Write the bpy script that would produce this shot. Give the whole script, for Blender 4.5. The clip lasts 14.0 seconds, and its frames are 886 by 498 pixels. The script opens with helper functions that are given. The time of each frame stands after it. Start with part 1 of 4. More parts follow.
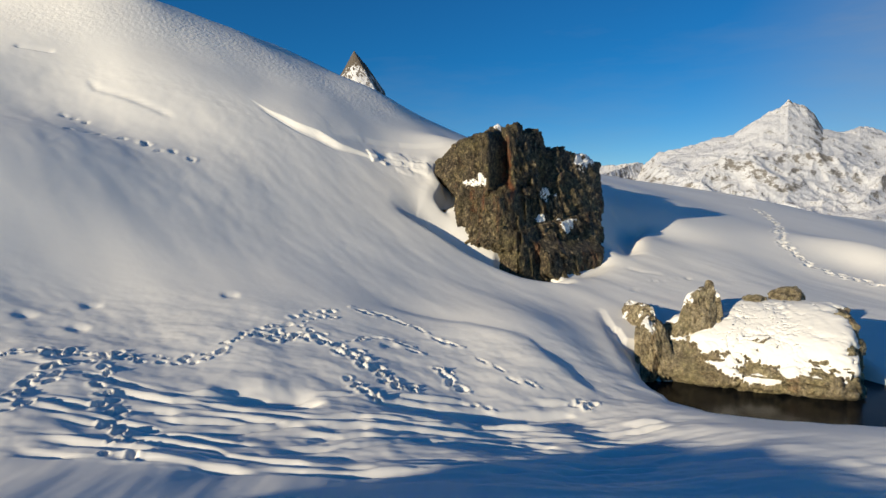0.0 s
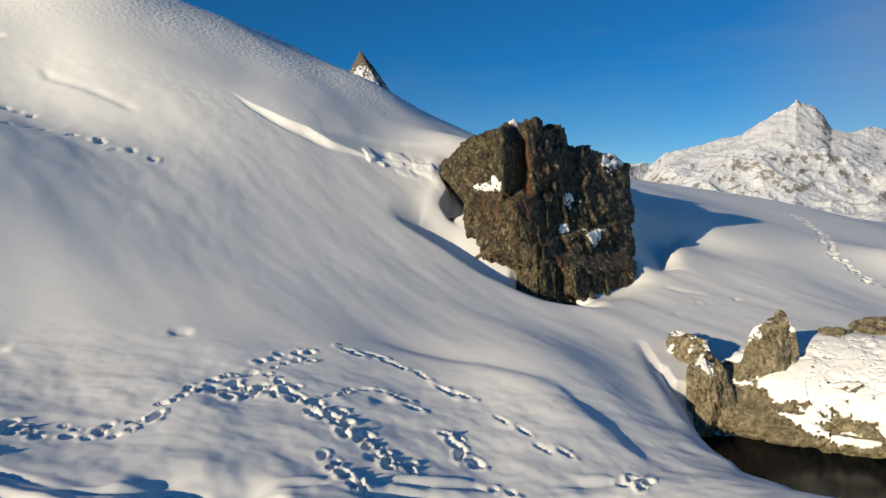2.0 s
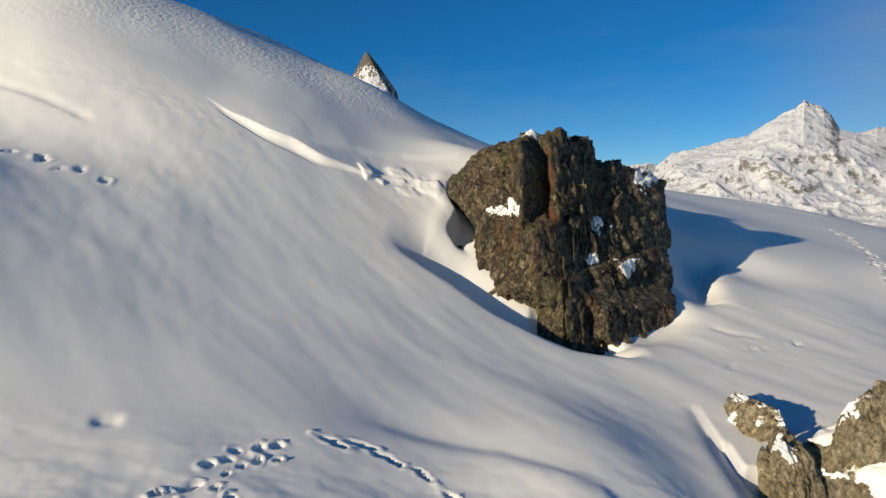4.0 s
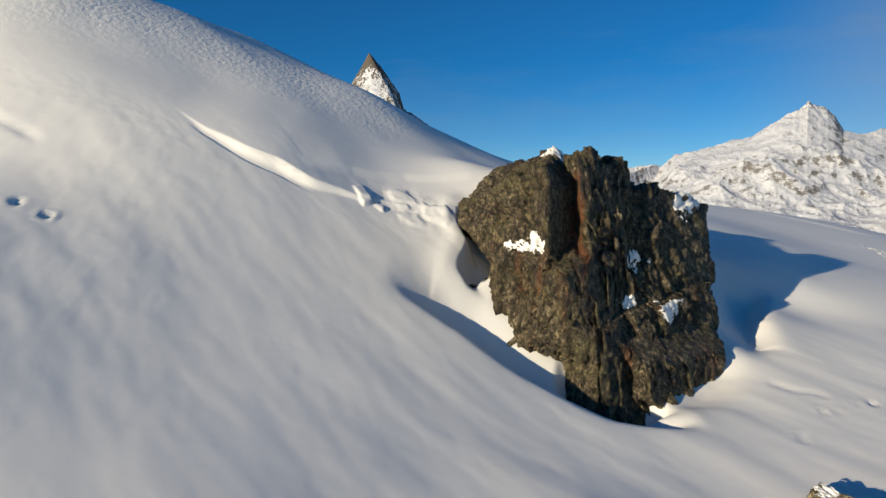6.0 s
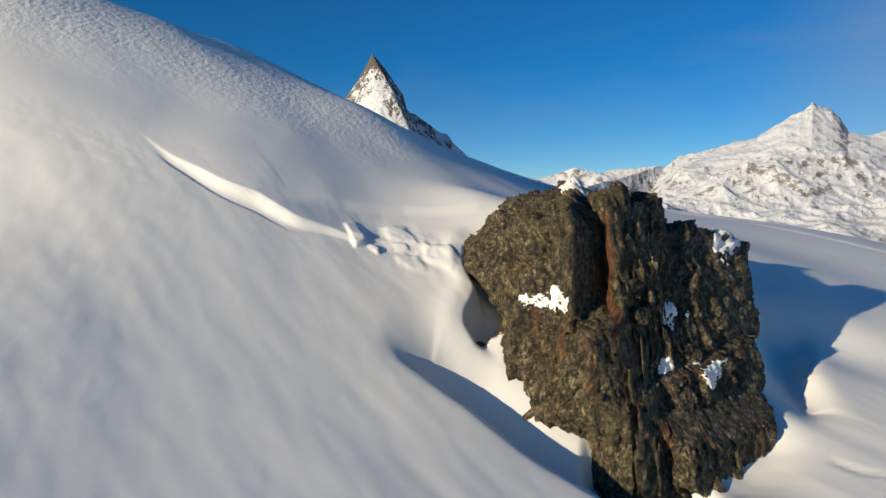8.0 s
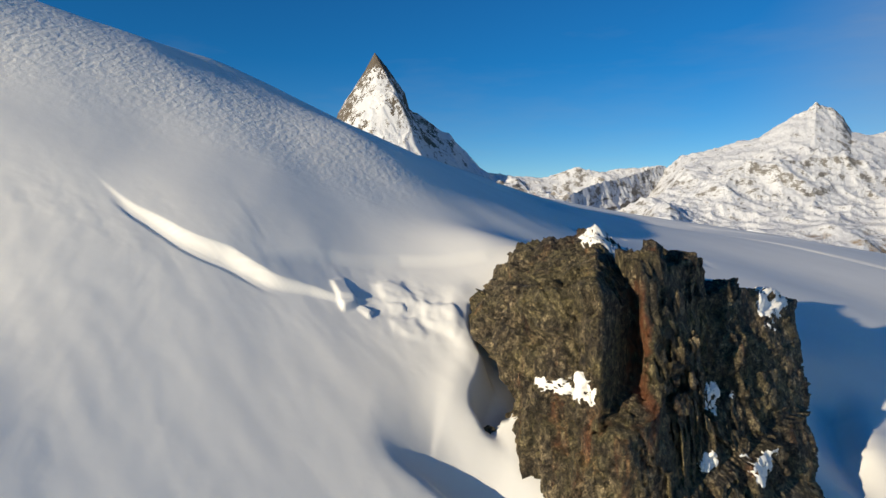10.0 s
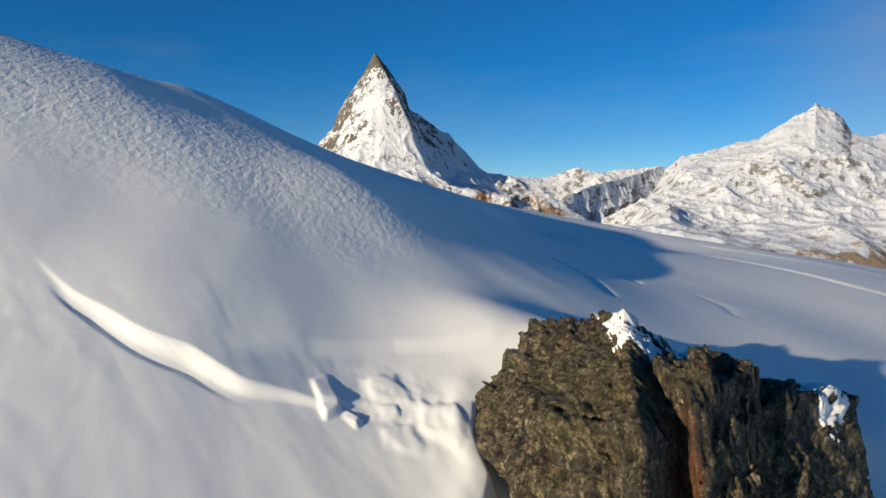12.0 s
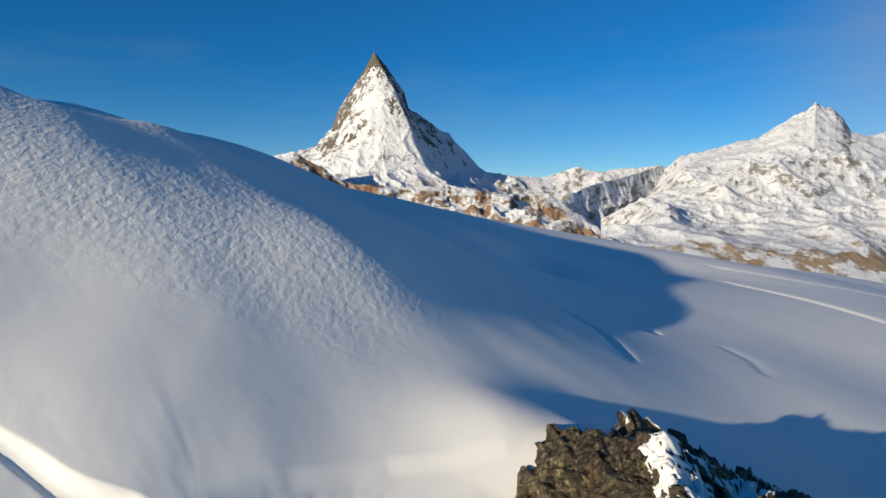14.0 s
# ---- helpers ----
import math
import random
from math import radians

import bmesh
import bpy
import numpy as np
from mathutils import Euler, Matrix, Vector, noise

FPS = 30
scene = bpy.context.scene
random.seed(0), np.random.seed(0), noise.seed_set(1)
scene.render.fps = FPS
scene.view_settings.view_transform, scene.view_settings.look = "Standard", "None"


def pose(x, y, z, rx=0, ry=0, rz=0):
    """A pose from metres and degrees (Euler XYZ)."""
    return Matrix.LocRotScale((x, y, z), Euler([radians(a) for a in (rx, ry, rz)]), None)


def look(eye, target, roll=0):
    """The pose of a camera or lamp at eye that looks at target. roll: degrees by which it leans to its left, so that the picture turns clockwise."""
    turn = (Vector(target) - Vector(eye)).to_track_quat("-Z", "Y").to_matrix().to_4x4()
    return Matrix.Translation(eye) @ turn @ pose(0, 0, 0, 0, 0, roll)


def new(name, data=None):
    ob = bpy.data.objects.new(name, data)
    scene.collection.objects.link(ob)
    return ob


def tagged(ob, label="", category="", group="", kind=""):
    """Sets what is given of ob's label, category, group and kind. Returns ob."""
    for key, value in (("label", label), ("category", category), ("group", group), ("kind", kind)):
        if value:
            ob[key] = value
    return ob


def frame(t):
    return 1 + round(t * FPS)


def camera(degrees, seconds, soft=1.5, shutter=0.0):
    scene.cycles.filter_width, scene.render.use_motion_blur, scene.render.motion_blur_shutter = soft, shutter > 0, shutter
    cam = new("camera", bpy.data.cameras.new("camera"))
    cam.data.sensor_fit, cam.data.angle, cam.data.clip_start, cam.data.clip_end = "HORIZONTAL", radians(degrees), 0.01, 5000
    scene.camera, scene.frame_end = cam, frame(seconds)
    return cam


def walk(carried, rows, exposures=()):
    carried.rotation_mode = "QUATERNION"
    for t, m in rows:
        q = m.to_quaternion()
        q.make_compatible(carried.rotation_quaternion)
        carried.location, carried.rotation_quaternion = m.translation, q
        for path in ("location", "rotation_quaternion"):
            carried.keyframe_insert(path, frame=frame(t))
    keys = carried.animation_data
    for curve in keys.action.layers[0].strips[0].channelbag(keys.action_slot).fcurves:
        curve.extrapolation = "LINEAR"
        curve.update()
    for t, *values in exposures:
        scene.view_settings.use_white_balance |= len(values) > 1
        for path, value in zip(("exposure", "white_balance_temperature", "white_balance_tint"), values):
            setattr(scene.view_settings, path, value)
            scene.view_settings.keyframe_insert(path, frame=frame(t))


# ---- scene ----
cam = camera(68.0, 14.0)
# seconds, x, y, z, yaw, pitch, roll
ROWS = [
    (0.0, 0.000, 0.000, 6.000, -1.619, -3.075, 0.474),
    (0.5, 0.027, 1.080, 6.052, -1.506, -3.059, 0.453),
    (1.0, 0.039, 2.124, 6.122, -1.378, -3.029, 0.442),
    (1.5, 0.051, 3.152, 6.220, -1.264, -3.046, 0.411),
    (2.0, 0.067, 4.138, 6.353, -1.110, -3.057, 0.366),
    (2.5, 0.086, 5.105, 6.543, -0.954, -3.048, 0.346),
    (3.0, 0.096, 6.039, 6.762, -0.829, -3.060, 0.289),
    (3.5, 0.093, 6.972, 7.013, -0.709, -3.070, 0.273),
    (6.0, -0.088, 11.169, 8.188, -0.370, -2.913, 0.310),
    (6.5, -0.104, 11.902, 8.435, -0.287, -2.901, 0.351),
    (7.0, -0.105, 12.603, 8.696, -0.243, -2.905, 0.319),
    (7.5, -0.102, 13.284, 8.983, -0.171, -2.826, 0.294),
    (8.0, -0.089, 13.942, 9.312, -0.095, -2.824, 0.244),
    (10.5, -0.089, 17.077, 11.057, 0.084, -2.961, 0.126),
    (11.0, -0.101, 17.724, 11.462, 0.067, -2.988, 0.117),
    (11.5, -0.118, 18.388, 11.947, 0.065, -2.891, 0.096),
    (12.0, -0.127, 19.014, 12.444, 0.047, -2.927, -0.023),
    (12.5, -0.139, 19.604, 12.918, 0.051, -2.914, -0.000),
    (13.0, -0.173, 20.205, 13.354, 0.059, -2.921, 0.001),
    (13.5, -0.206, 20.816, 13.808, 0.051, -2.924, -0.034),
    (14.0, -0.215, 21.451, 14.294, 0.000, -3.004, 0.000),
]
walk(cam, [(t, pose(x, y, z, 90 + pitch, roll, yaw)) for t, x, y, z, yaw, pitch, roll in ROWS], [(0.0, 0.02, 8300, 7), (3.5, 0.0, 8300, 7), (8.0, 0.07, 8250, 7), (14.0, 0.17, 8100, 7)])

# ---- light ----
SUN_ELEVATION, SUN_AZIMUTH = 11.8, 220.5  # degrees; azimuth of the sun counted from +x towards +y
_e, _a = radians(SUN_ELEVATION), radians(SUN_AZIMUTH)
SUN_WAY = Vector((math.cos(_e) * math.cos(_a), math.cos(_e) * math.sin(_a), math.sin(_e)))
sun_data = bpy.data.lights.new("sun", "SUN")
sun_data.energy, sun_data.angle, sun_data.color = 5.0, radians(0.6), (1.0, 0.94, 0.835)
sun = new("sun", sun_data)
sun.matrix_world = look(SUN_WAY * 50, (0, 0, 0))
scene.view_settings.exposure = 0.0

world = bpy.data.worlds.new("sky")
scene.world = world
world.use_nodes = True
wn, wl = world.node_tree.nodes, world.node_tree.links
sky = wn.new("ShaderNodeTexSky")
sky.sky_type, sky.sun_disc = "NISHITA", False
sky.sun_elevation, sky.sun_rotation = _e, radians(90) - _a
sky.altitude, sky.air_density, sky.dust_density, sky.ozone_density = 2600, 1.0, 0.2, 4.0
# thin high cloud
coords = wn.new("ShaderNodeTexCoord")
stretch = wn.new("ShaderNodeMapping")
stretch.inputs["Scale"].default_value = (1.0, 1.0, 5.0)
veil = wn.new("ShaderNodeTexNoise")
veil.inputs["Scale"].default_value, veil.inputs["Detail"].default_value, veil.inputs["Roughness"].default_value = 2.3, 6, 0.6
veil_ramp = wn.new("ShaderNodeValToRGB")
veil_ramp.color_ramp.elements[0].position, veil_ramp.color_ramp.elements[1].position = 0.52, 0.85
veil_ramp.color_ramp.elements[1].color = (0.16, 0.16, 0.16, 1)
# a pale bank of haze over the far range
bank_way = wn.new("ShaderNodeVectorMath")
bank_way.operation = "DISTANCE"
bank_way.inputs[1].default_value = Vector((0.66, 0.74, 0.13)).normalized()
bank_fall = wn.new("ShaderNodeMapRange")
bank_fall.interpolation_type = "SMOOTHSTEP"
bank_fall.inputs["From Min"].default_value, bank_fall.inputs["From Max"].default_value = 0.36, 0.02
bank_fall.inputs["To Max"].default_value = 0.85
bank_tone = wn.new("ShaderNodeMath")
bank_tone.operation = "MULTIPLY"
veil_sum = wn.new("ShaderNodeMath")
veil_sum.operation, veil_sum.use_clamp = "ADD", True
sky_mix = wn.new("ShaderNodeMixRGB")
sky_mix.inputs[2].default_value = (2.6, 2.8, 3.1, 1)
wl.new(coords.outputs["Generated"], stretch.inputs["Vector"])
wl.new(stretch.outputs[0], veil.inputs["Vector"])
wl.new(veil.outputs["Fac"], veil_ramp.inputs[0])
wl.new(coords.outputs["Generated"], bank_way.inputs[0])
wl.new(bank_way.outputs["Value"], bank_fall.inputs["Value"])
wl.new(bank_fall.outputs[0], bank_tone.inputs[0])
wl.new(veil.outputs["Fac"], bank_tone.inputs[1])
wl.new(veil_ramp.outputs[0], veil_sum.inputs[0])
wl.new(bank_tone.outputs[0], veil_sum.inputs[1])
wl.new(veil_sum.outputs[0], sky_mix.inputs[0])
wl.new(sky.outputs[0], sky_mix.inputs[1])
deep = wn.new("ShaderNodeHueSaturation")
deep.inputs["Saturation"].default_value, deep.inputs["Value"].default_value = 1.27, 1.0
deep.inputs["Hue"].default_value = 0.508
wl.new(sky_mix.outputs[0], deep.inputs["Color"])
wl.new(deep.outputs[0], wn["Background"].inputs[0])
wn["Background"].inputs[1].default_value = 0.123


# ---- materials ----
def material(name):
    m = bpy.data.materials.new(name)
    m.use_nodes = True
    return m, m.node_tree.nodes, m.node_tree.links, m.node_tree.nodes["Principled BSDF"]


def noise_node(n, l, scale, detail=5, rough=0.55, vector=None, distortion=0.0):
    t = n.new("ShaderNodeTexNoise")
    t.inputs["Scale"].default_value, t.inputs["Detail"].default_value = scale, detail
    t.inputs["Roughness"].default_value, t.inputs["Distortion"].default_value = rough, distortion
    if vector:
        l.new(vector, t.inputs["Vector"])
    return t.outputs["Fac"]


def ramp(n, l, fac, *stops):
    r = n.new("ShaderNodeValToRGB")
    e = r.color_ramp.elements
    while len(e) < len(stops):
        e.new(0.5)
    for k, (p, c) in zip(e, stops):
        k.position, k.color = p, (*c, 1) if len(c) == 3 else c
    l.new(fac, r.inputs[0])
    return r.outputs[0]


def mixed(n, l, fac, a, b, kind="MIX"):
    m = n.new("ShaderNodeMixRGB")
    m.blend_type = kind
    for s, v in zip(m.inputs, (fac, a, b)):
        if hasattr(v, "is_linked"):
            l.new(v, s)
        else:
            s.default_value = v if isinstance(v, float) else (*v, 1)
    return m.outputs[0]


def calc(n, l, op, a, b=0.0, clamp=False):
    m = n.new("ShaderNodeMath")
    m.operation, m.use_clamp = op, clamp
    for s, v in zip(m.inputs, (a, b)):
        if hasattr(v, "is_linked"):
            l.new(v, s)
        else:
            s.default_value = v
    return m.outputs[0]


def bumped(n, l, bsdf, height, strength, distance, before=None):
    b = n.new("ShaderNodeBump")
    b.inputs["Strength"].default_value, b.inputs["Distance"].default_value = strength, distance
    l.new(height, b.inputs["Height"])
    if before:
        l.new(before, b.inputs["Normal"])
    l.new(b.outputs[0], bsdf.inputs["Normal"])
    return b.outputs[0]


def place(n):
    return n.new("ShaderNodeNewGeometry").outputs["Position"]


def snow_material():
    m, n, l, b = material("snow")
    p = place(n)
    tone = noise_node(n, l, 0.35, 4, 0.5, p)
    l.new(ramp(n, l, tone, (0.3, (0.83, 0.82, 0.79)), (0.7, (0.88, 0.87, 0.835))), b.inputs["Base Color"])
    b.inputs["Roughness"].default_value = 0.75
    b.inputs["Specular IOR Level"].default_value = 0.25
    broad = bumped(n, l, b, noise_node(n, l, 2.4, 5, 0.5, p), 0.12, 0.05)
    grainy = bumped(n, l, b, noise_node(n, l, 40.0, 4, 0.6, p), 0.07, 0.008, broad)
    # wind-pebbled crust on the hill's shoulder
    at = n.new("ShaderNodeSeparateXYZ")
    l.new(p, at.inputs[0])
    reach = calc(n, l, "ADD", at.outputs[1], calc(n, l, "MULTIPLY", at.outputs[0], -0.3))
    reach = calc(n, l, "ADD", reach, calc(n, l, "MULTIPLY", noise_node(n, l, 0.3, 3, 0.5, p), 4.0))
    upper = calc(n, l, "DIVIDE", calc(n, l, "SUBTRACT", reach, 38.6), 3.0, True)
    upper = calc(n, l, "MULTIPLY", upper, calc(n, l, "DIVIDE", calc(n, l, "SUBTRACT", 0.5, at.outputs[0]), 3.0, True))
    comb = n.new("ShaderNodeMapping")
    comb.inputs["Rotation"].default_value = (0, 0, radians(38))
    comb.inputs["Scale"].default_value = (1.0, 0.6, 1.0)
    l.new(p, comb.inputs["Vector"])
    pebbles = calc(n, l, "MULTIPLY", noise_node(n, l, 5.2, 3, 0.45, comb.outputs[0], 0.3), upper)
    bumped(n, l, b, pebbles, 0.32, 0.1, grainy)
    return m


def rock_material(name, dark, mid, pale, lichen, rust, seam=None, speckle=1.0):
    m, n, l, b = material(name)
    p = place(n)
    stretchy = n.new("ShaderNodeMapping")
    stretchy.inputs["Rotation"].default_value = (radians(14), radians(-24), 0)
    stretchy.inputs["Scale"].default_value = (1.0, 1.0, 0.8)
    l.new(p, stretchy.inputs["Vector"])
    s = stretchy.outputs[0]
    large = noise_node(n, l, 0.55, 6, 0.62, s)
    grain = noise_node(n, l, 8.0, 8, 0.72, s)
    specks = noise_node(n, l, 22.0, 5, 0.7, p)
    col = ramp(n, l, grain, (0.42, dark), (0.5, mid), (0.6, pale))
    col = mixed(n, l, calc(n, l, "MULTIPLY", ramp(n, l, large, (0.42, (0, 0, 0)), (0.62, (1, 1, 1))), 0.45), col, dark)
    spots = ramp(n, l, noise_node(n, l, 0.8, 7, 0.66, p, 0.4), (0.47, (0, 0, 0)), (0.62, (1, 1, 1)))
    col = mixed(n, l, calc(n, l, "MULTIPLY", spots, 0.5), col, lichen)
    crust = ramp(n, l, noise_node(n, l, 7.0, 5, 0.65, p, 0.3), (0.56, (0, 0, 0)), (0.63, (1, 1, 1)))
    col = mixed(n, l, calc(n, l, "MULTIPLY", crust, 0.45), col, lichen)
    streak = n.new("ShaderNodeMapping")
    streak.inputs["Scale"].default_value = (1.7, 1.7, 0.22)
    l.new(p, streak.inputs["Vector"])
    reds = ramp(n, l, noise_node(n, l, 0.9, 6, 0.65, streak.outputs[0]), (0.58, (0, 0, 0)), (0.7, (1, 1, 1)))
    col = mixed(n, l, calc(n, l, "MULTIPLY", reds, 0.55), col, rust)
    col = mixed(n, l, 0.8 * speckle, col, ramp(n, l, specks, (0.36, (0.25, 0.25, 0.25)), (0.55, (1.0, 1.0, 1.0)), (0.69, (2.6, 2.5, 2.4))), "MULTIPLY")
    blocks = noise_node(n, l, 6.5, 10, 0.72, s, 0.5)
    col = mixed(n, l, 0.65 * speckle, col, ramp(n, l, blocks, (0.42, (0.12, 0.12, 0.12)), (0.5, (1.0, 1.0, 1.0)), (0.6, (2.3, 2.25, 2.1))), "MULTIPLY")
    if seam:  # one rusty seam down the face
        at = n.new("ShaderNodeSeparateXYZ")
        l.new(p, at.inputs[0])
        off = calc(n, l, "SUBTRACT", at.outputs[0], seam[0])
        off = calc(n, l, "ADD", off, calc(n, l, "MULTIPLY", calc(n, l, "SUBTRACT", noise_node(n, l, 1.6, 5, 0.6, p), 0.5), 0.9))
        wide = calc(n, l, "SUBTRACT", 1.0, calc(n, l, "DIVIDE", calc(n, l, "ABSOLUTE", off), 0.16), True)
        high = calc(n, l, "MULTIPLY", calc(n, l, "SUBTRACT", at.outputs[2], seam[1] - 3.2), calc(n, l, "SUBTRACT", seam[1], at.outputs[2]), True)
        front = calc(n, l, "LESS_THAN", at.outputs[1], 30.0)
        col = mixed(n, l, calc(n, l, "MULTIPLY", calc(n, l, "MULTIPLY", wide, high), calc(n, l, "MULTIPLY", front, 0.8)), col, rust)
    l.new(col, b.inputs["Base Color"])
    b.inputs["Roughness"].default_value = 0.62
    b.inputs["Specular IOR Level"].default_value = 0.4
    first = bumped(n, l, b, noise_node(n, l, 4.5, 10, 0.72, s), 0.7, 0.3)
    bumped(n, l, b, noise_node(n, l, 16.0, 6, 0.74, p), 1.0, 0.1, first)
    return m


def mountain_material(name, rock, rock_pale, brown, limit, soft, brown_below, grain, bare_above=9000.0):
    """Snow on gentle ground, bare rock on steep ground and along broken bands."""
    m, n, l, b = material(name)
    geo = n.new("ShaderNodeNewGeometry")
    p = geo.outputs["Position"]
    up = n.new("ShaderNodeSeparateXYZ")
    l.new(geo.outputs["Normal"], up.inputs[0])
    at = n.new("ShaderNodeSeparateXYZ")
    l.new(p, at.inputs[0])
    wide = noise_node(n, l, 0.004 * grain, 8, 0.68, p)
    flat = n.new("ShaderNodeMapping")
    flat.inputs["Rotation"].default_value = (0, radians(8), 0)
    flat.inputs["Scale"].default_value = (1, 1, 2.6)
    l.new(p, flat.inputs["Vector"])
    fine = noise_node(n, l, 0.02 * grain, 8, 0.72, flat.outputs[0])
    steep = calc(n, l, "SUBTRACT", limit, up.outputs[2])
    steep = calc(n, l, "ADD", steep, calc(n, l, "MULTIPLY", calc(n, l, "SUBTRACT", fine, 0.5), 1.1))
    steep = calc(n, l, "ADD", steep, calc(n, l, "MULTIPLY", calc(n, l, "SUBTRACT", wide, 0.5), 2.0))
    high = calc(n, l, "DIVIDE", calc(n, l, "SUBTRACT", at.outputs[2], bare_above), 150.0, True)
    steep = calc(n, l, "ADD", steep, calc(n, l, "MULTIPLY", high, 0.45))
    bare = calc(n, l, "DIVIDE", steep, soft, True)
    stone = ramp(n, l, noise_node(n, l, 0.05 * grain, 6, 0.7, flat.outputs[0]), (0.35, rock), (0.65, rock_pale))
    low = calc(n, l, "DIVIDE", calc(n, l, "SUBTRACT", brown_below, at.outputs[2]), 60.0, True)
    low = calc(n, l, "MULTIPLY", low, ramp(n, l, noise_node(n, l, 0.006, 5, 0.6, p), (0.5, (0, 0, 0)), (0.57, (1, 1, 1))))
    stone = mixed(n, l, low, stone, brown)
    bare = calc(n, l, "MAXIMUM", bare, calc(n, l, "MULTIPLY", low, calc(n, l, "DIVIDE", calc(n, l, "SUBTRACT", wide, 0.43), 0.06, True)))
    l.new(mixed(n, l, bare, (0.66, 0.675, 0.71), stone), b.inputs["Base Color"])
    b.inputs["Roughness"].default_value = 0.85
    b.inputs["Specular IOR Level"].default_value = 0.118
    bumped(n, l, b, fine, 0.8, 18.0 / grain)
    return m


SNOW = snow_material()
BOULDER_ROCK = rock_material("boulder_rock", (0.026, 0.021, 0.016), (0.116, 0.088, 0.058), (0.34, 0.275, 0.18), (0.19, 0.165, 0.078), (0.24, 0.08, 0.035), (3.72, 9.5))
LEDGE_ROCK = rock_material("ledge_rock", (0.15, 0.12, 0.08), (0.42, 0.345, 0.225), (0.62, 0.53, 0.38), (0.5, 0.44, 0.24), (0.36, 0.2, 0.1), speckle=0.45)
PEAK_ROCK = mountain_material("peak_bare_rock", (0.075, 0.064, 0.055), (0.17, 0.145, 0.12), (0.24, 0.16, 0.11), 0.74, 0.2, 210.0, 3.2, 800.0)
PEAK_FACE = mountain_material("peak_snow_and_rock", (0.085, 0.07, 0.058), (0.19, 0.16, 0.13), (0.26, 0.17, 0.11), 0.40, 0.18, 210.0, 3.4, 800.0)
RANGE_FACE = mountain_material("range_snow_and_rock", (0.13, 0.122, 0.115), (0.28, 0.26, 0.24), (0.3, 0.22, 0.15), 0.70, 0.2, -14.0, 4.2)
WALL_FACE = mountain_material("wall_snow_and_rock", (0.13, 0.122, 0.115), (0.28, 0.26, 0.24), (0.3, 0.22, 0.15), 0.36, 0.2, -400.0, 4.0)
BAND_FACE = mountain_material("ridge_snow_and_rock", (0.13, 0.095, 0.07), (0.25, 0.17, 0.12), (0.27, 0.16, 0.10), 0.64, 0.2, 600.0, 1.6)


# ---- noise on arrays ----
def lattice(ix, iy, iz, seed):
    with np.errstate(over="ignore"):
        h = (ix.astype(np.int64) * 374761393 + iy.astype(np.int64) * 668265263 + iz.astype(np.int64) * 2147483647 + seed * 974634777) & 0xFFFFFFFF
        h = ((h ^ (h >> 13)) * 1274126177) & 0xFFFFFFFF
        h = ((h ^ (h >> 16)) * 2246822519) & 0xFFFFFFFF
        return (h ^ (h >> 15)) & 0xFFFFFF


def gradient2(x, y, seed=0):
    ix, iy = np.floor(x), np.floor(y)
    fx, fy = x - ix, y - iy
    u, v = fx * fx * fx * (fx * (fx * 6 - 15) + 10), fy * fy * fy * (fy * (fy * 6 - 15) + 10)
    def corner(a, b):
        t = lattice(ix + a, iy + b, ix * 0, seed) * (2 * np.pi / 0x1000000)
        return np.cos(t) * (fx - a) + np.sin(t) * (fy - b)
    return 1.5 * ((corner(0, 0) * (1 - u) + corner(1, 0) * u) * (1 - v) + (corner(0, 1) * (1 - u) + corner(1, 1) * u) * v)


def fbm2(x, y, octaves=4, gain=0.5, seed=0):
    total, amp, step = 0.0, 1.0, 1.0
    for k in range(octaves):
        total = total + amp * gradient2(x * step + 17.3 * k, y * step - 9.1 * k, seed + k)
        amp, step = amp * gain, step * 2.03
    return total


def ridged2(x, y, octaves=6, gain=0.52, seed=0):
    total, amp, step, before = 0.0, 1.0, 1.0, 1.0
    for k in range(octaves):
        r = (1 - np.abs(gradient2(x * step + 31.7 * k, y * step + 5.3 * k, seed + k))) ** 2
        total = total + amp * r * before
        before, amp, step = np.clip(r * 1.3, 0, 1), amp * gain, step * 2.07
    return total


def value3(x, y, z, seed=0):
    ix, iy, iz = np.floor(x), np.floor(y), np.floor(z)
    fx, fy, fz = x - ix, y - iy, z - iz
    u, v, w = fx * fx * (3 - 2 * fx), fy * fy * (3 - 2 * fy), fz * fz * (3 - 2 * fz)
    def c(a, b, d):
        return lattice(ix + a, iy + b, iz + d, seed) / 0x800000 - 1.0
    near = (c(0, 0, 0) * (1 - u) + c(1, 0, 0) * u) * (1 - v) + (c(0, 1, 0) * (1 - u) + c(1, 1, 0) * u) * v
    far = (c(0, 0, 1) * (1 - u) + c(1, 0, 1) * u) * (1 - v) + (c(0, 1, 1) * (1 - u) + c(1, 1, 1) * u) * v
    return near * (1 - w) + far * w


def fbm3(p, scale, octaves=5, gain=0.5, seed=0):
    total, amp, s = 0.0, 1.0, scale
    for k in range(octaves):
        total = total + amp * value3(p[:, 0] * s + 3.7 * k, p[:, 1] * s + 1.9 * k, p[:, 2] * s - 2.3 * k, seed + k)
        amp, s = amp * gain, s * 2.1
    return total


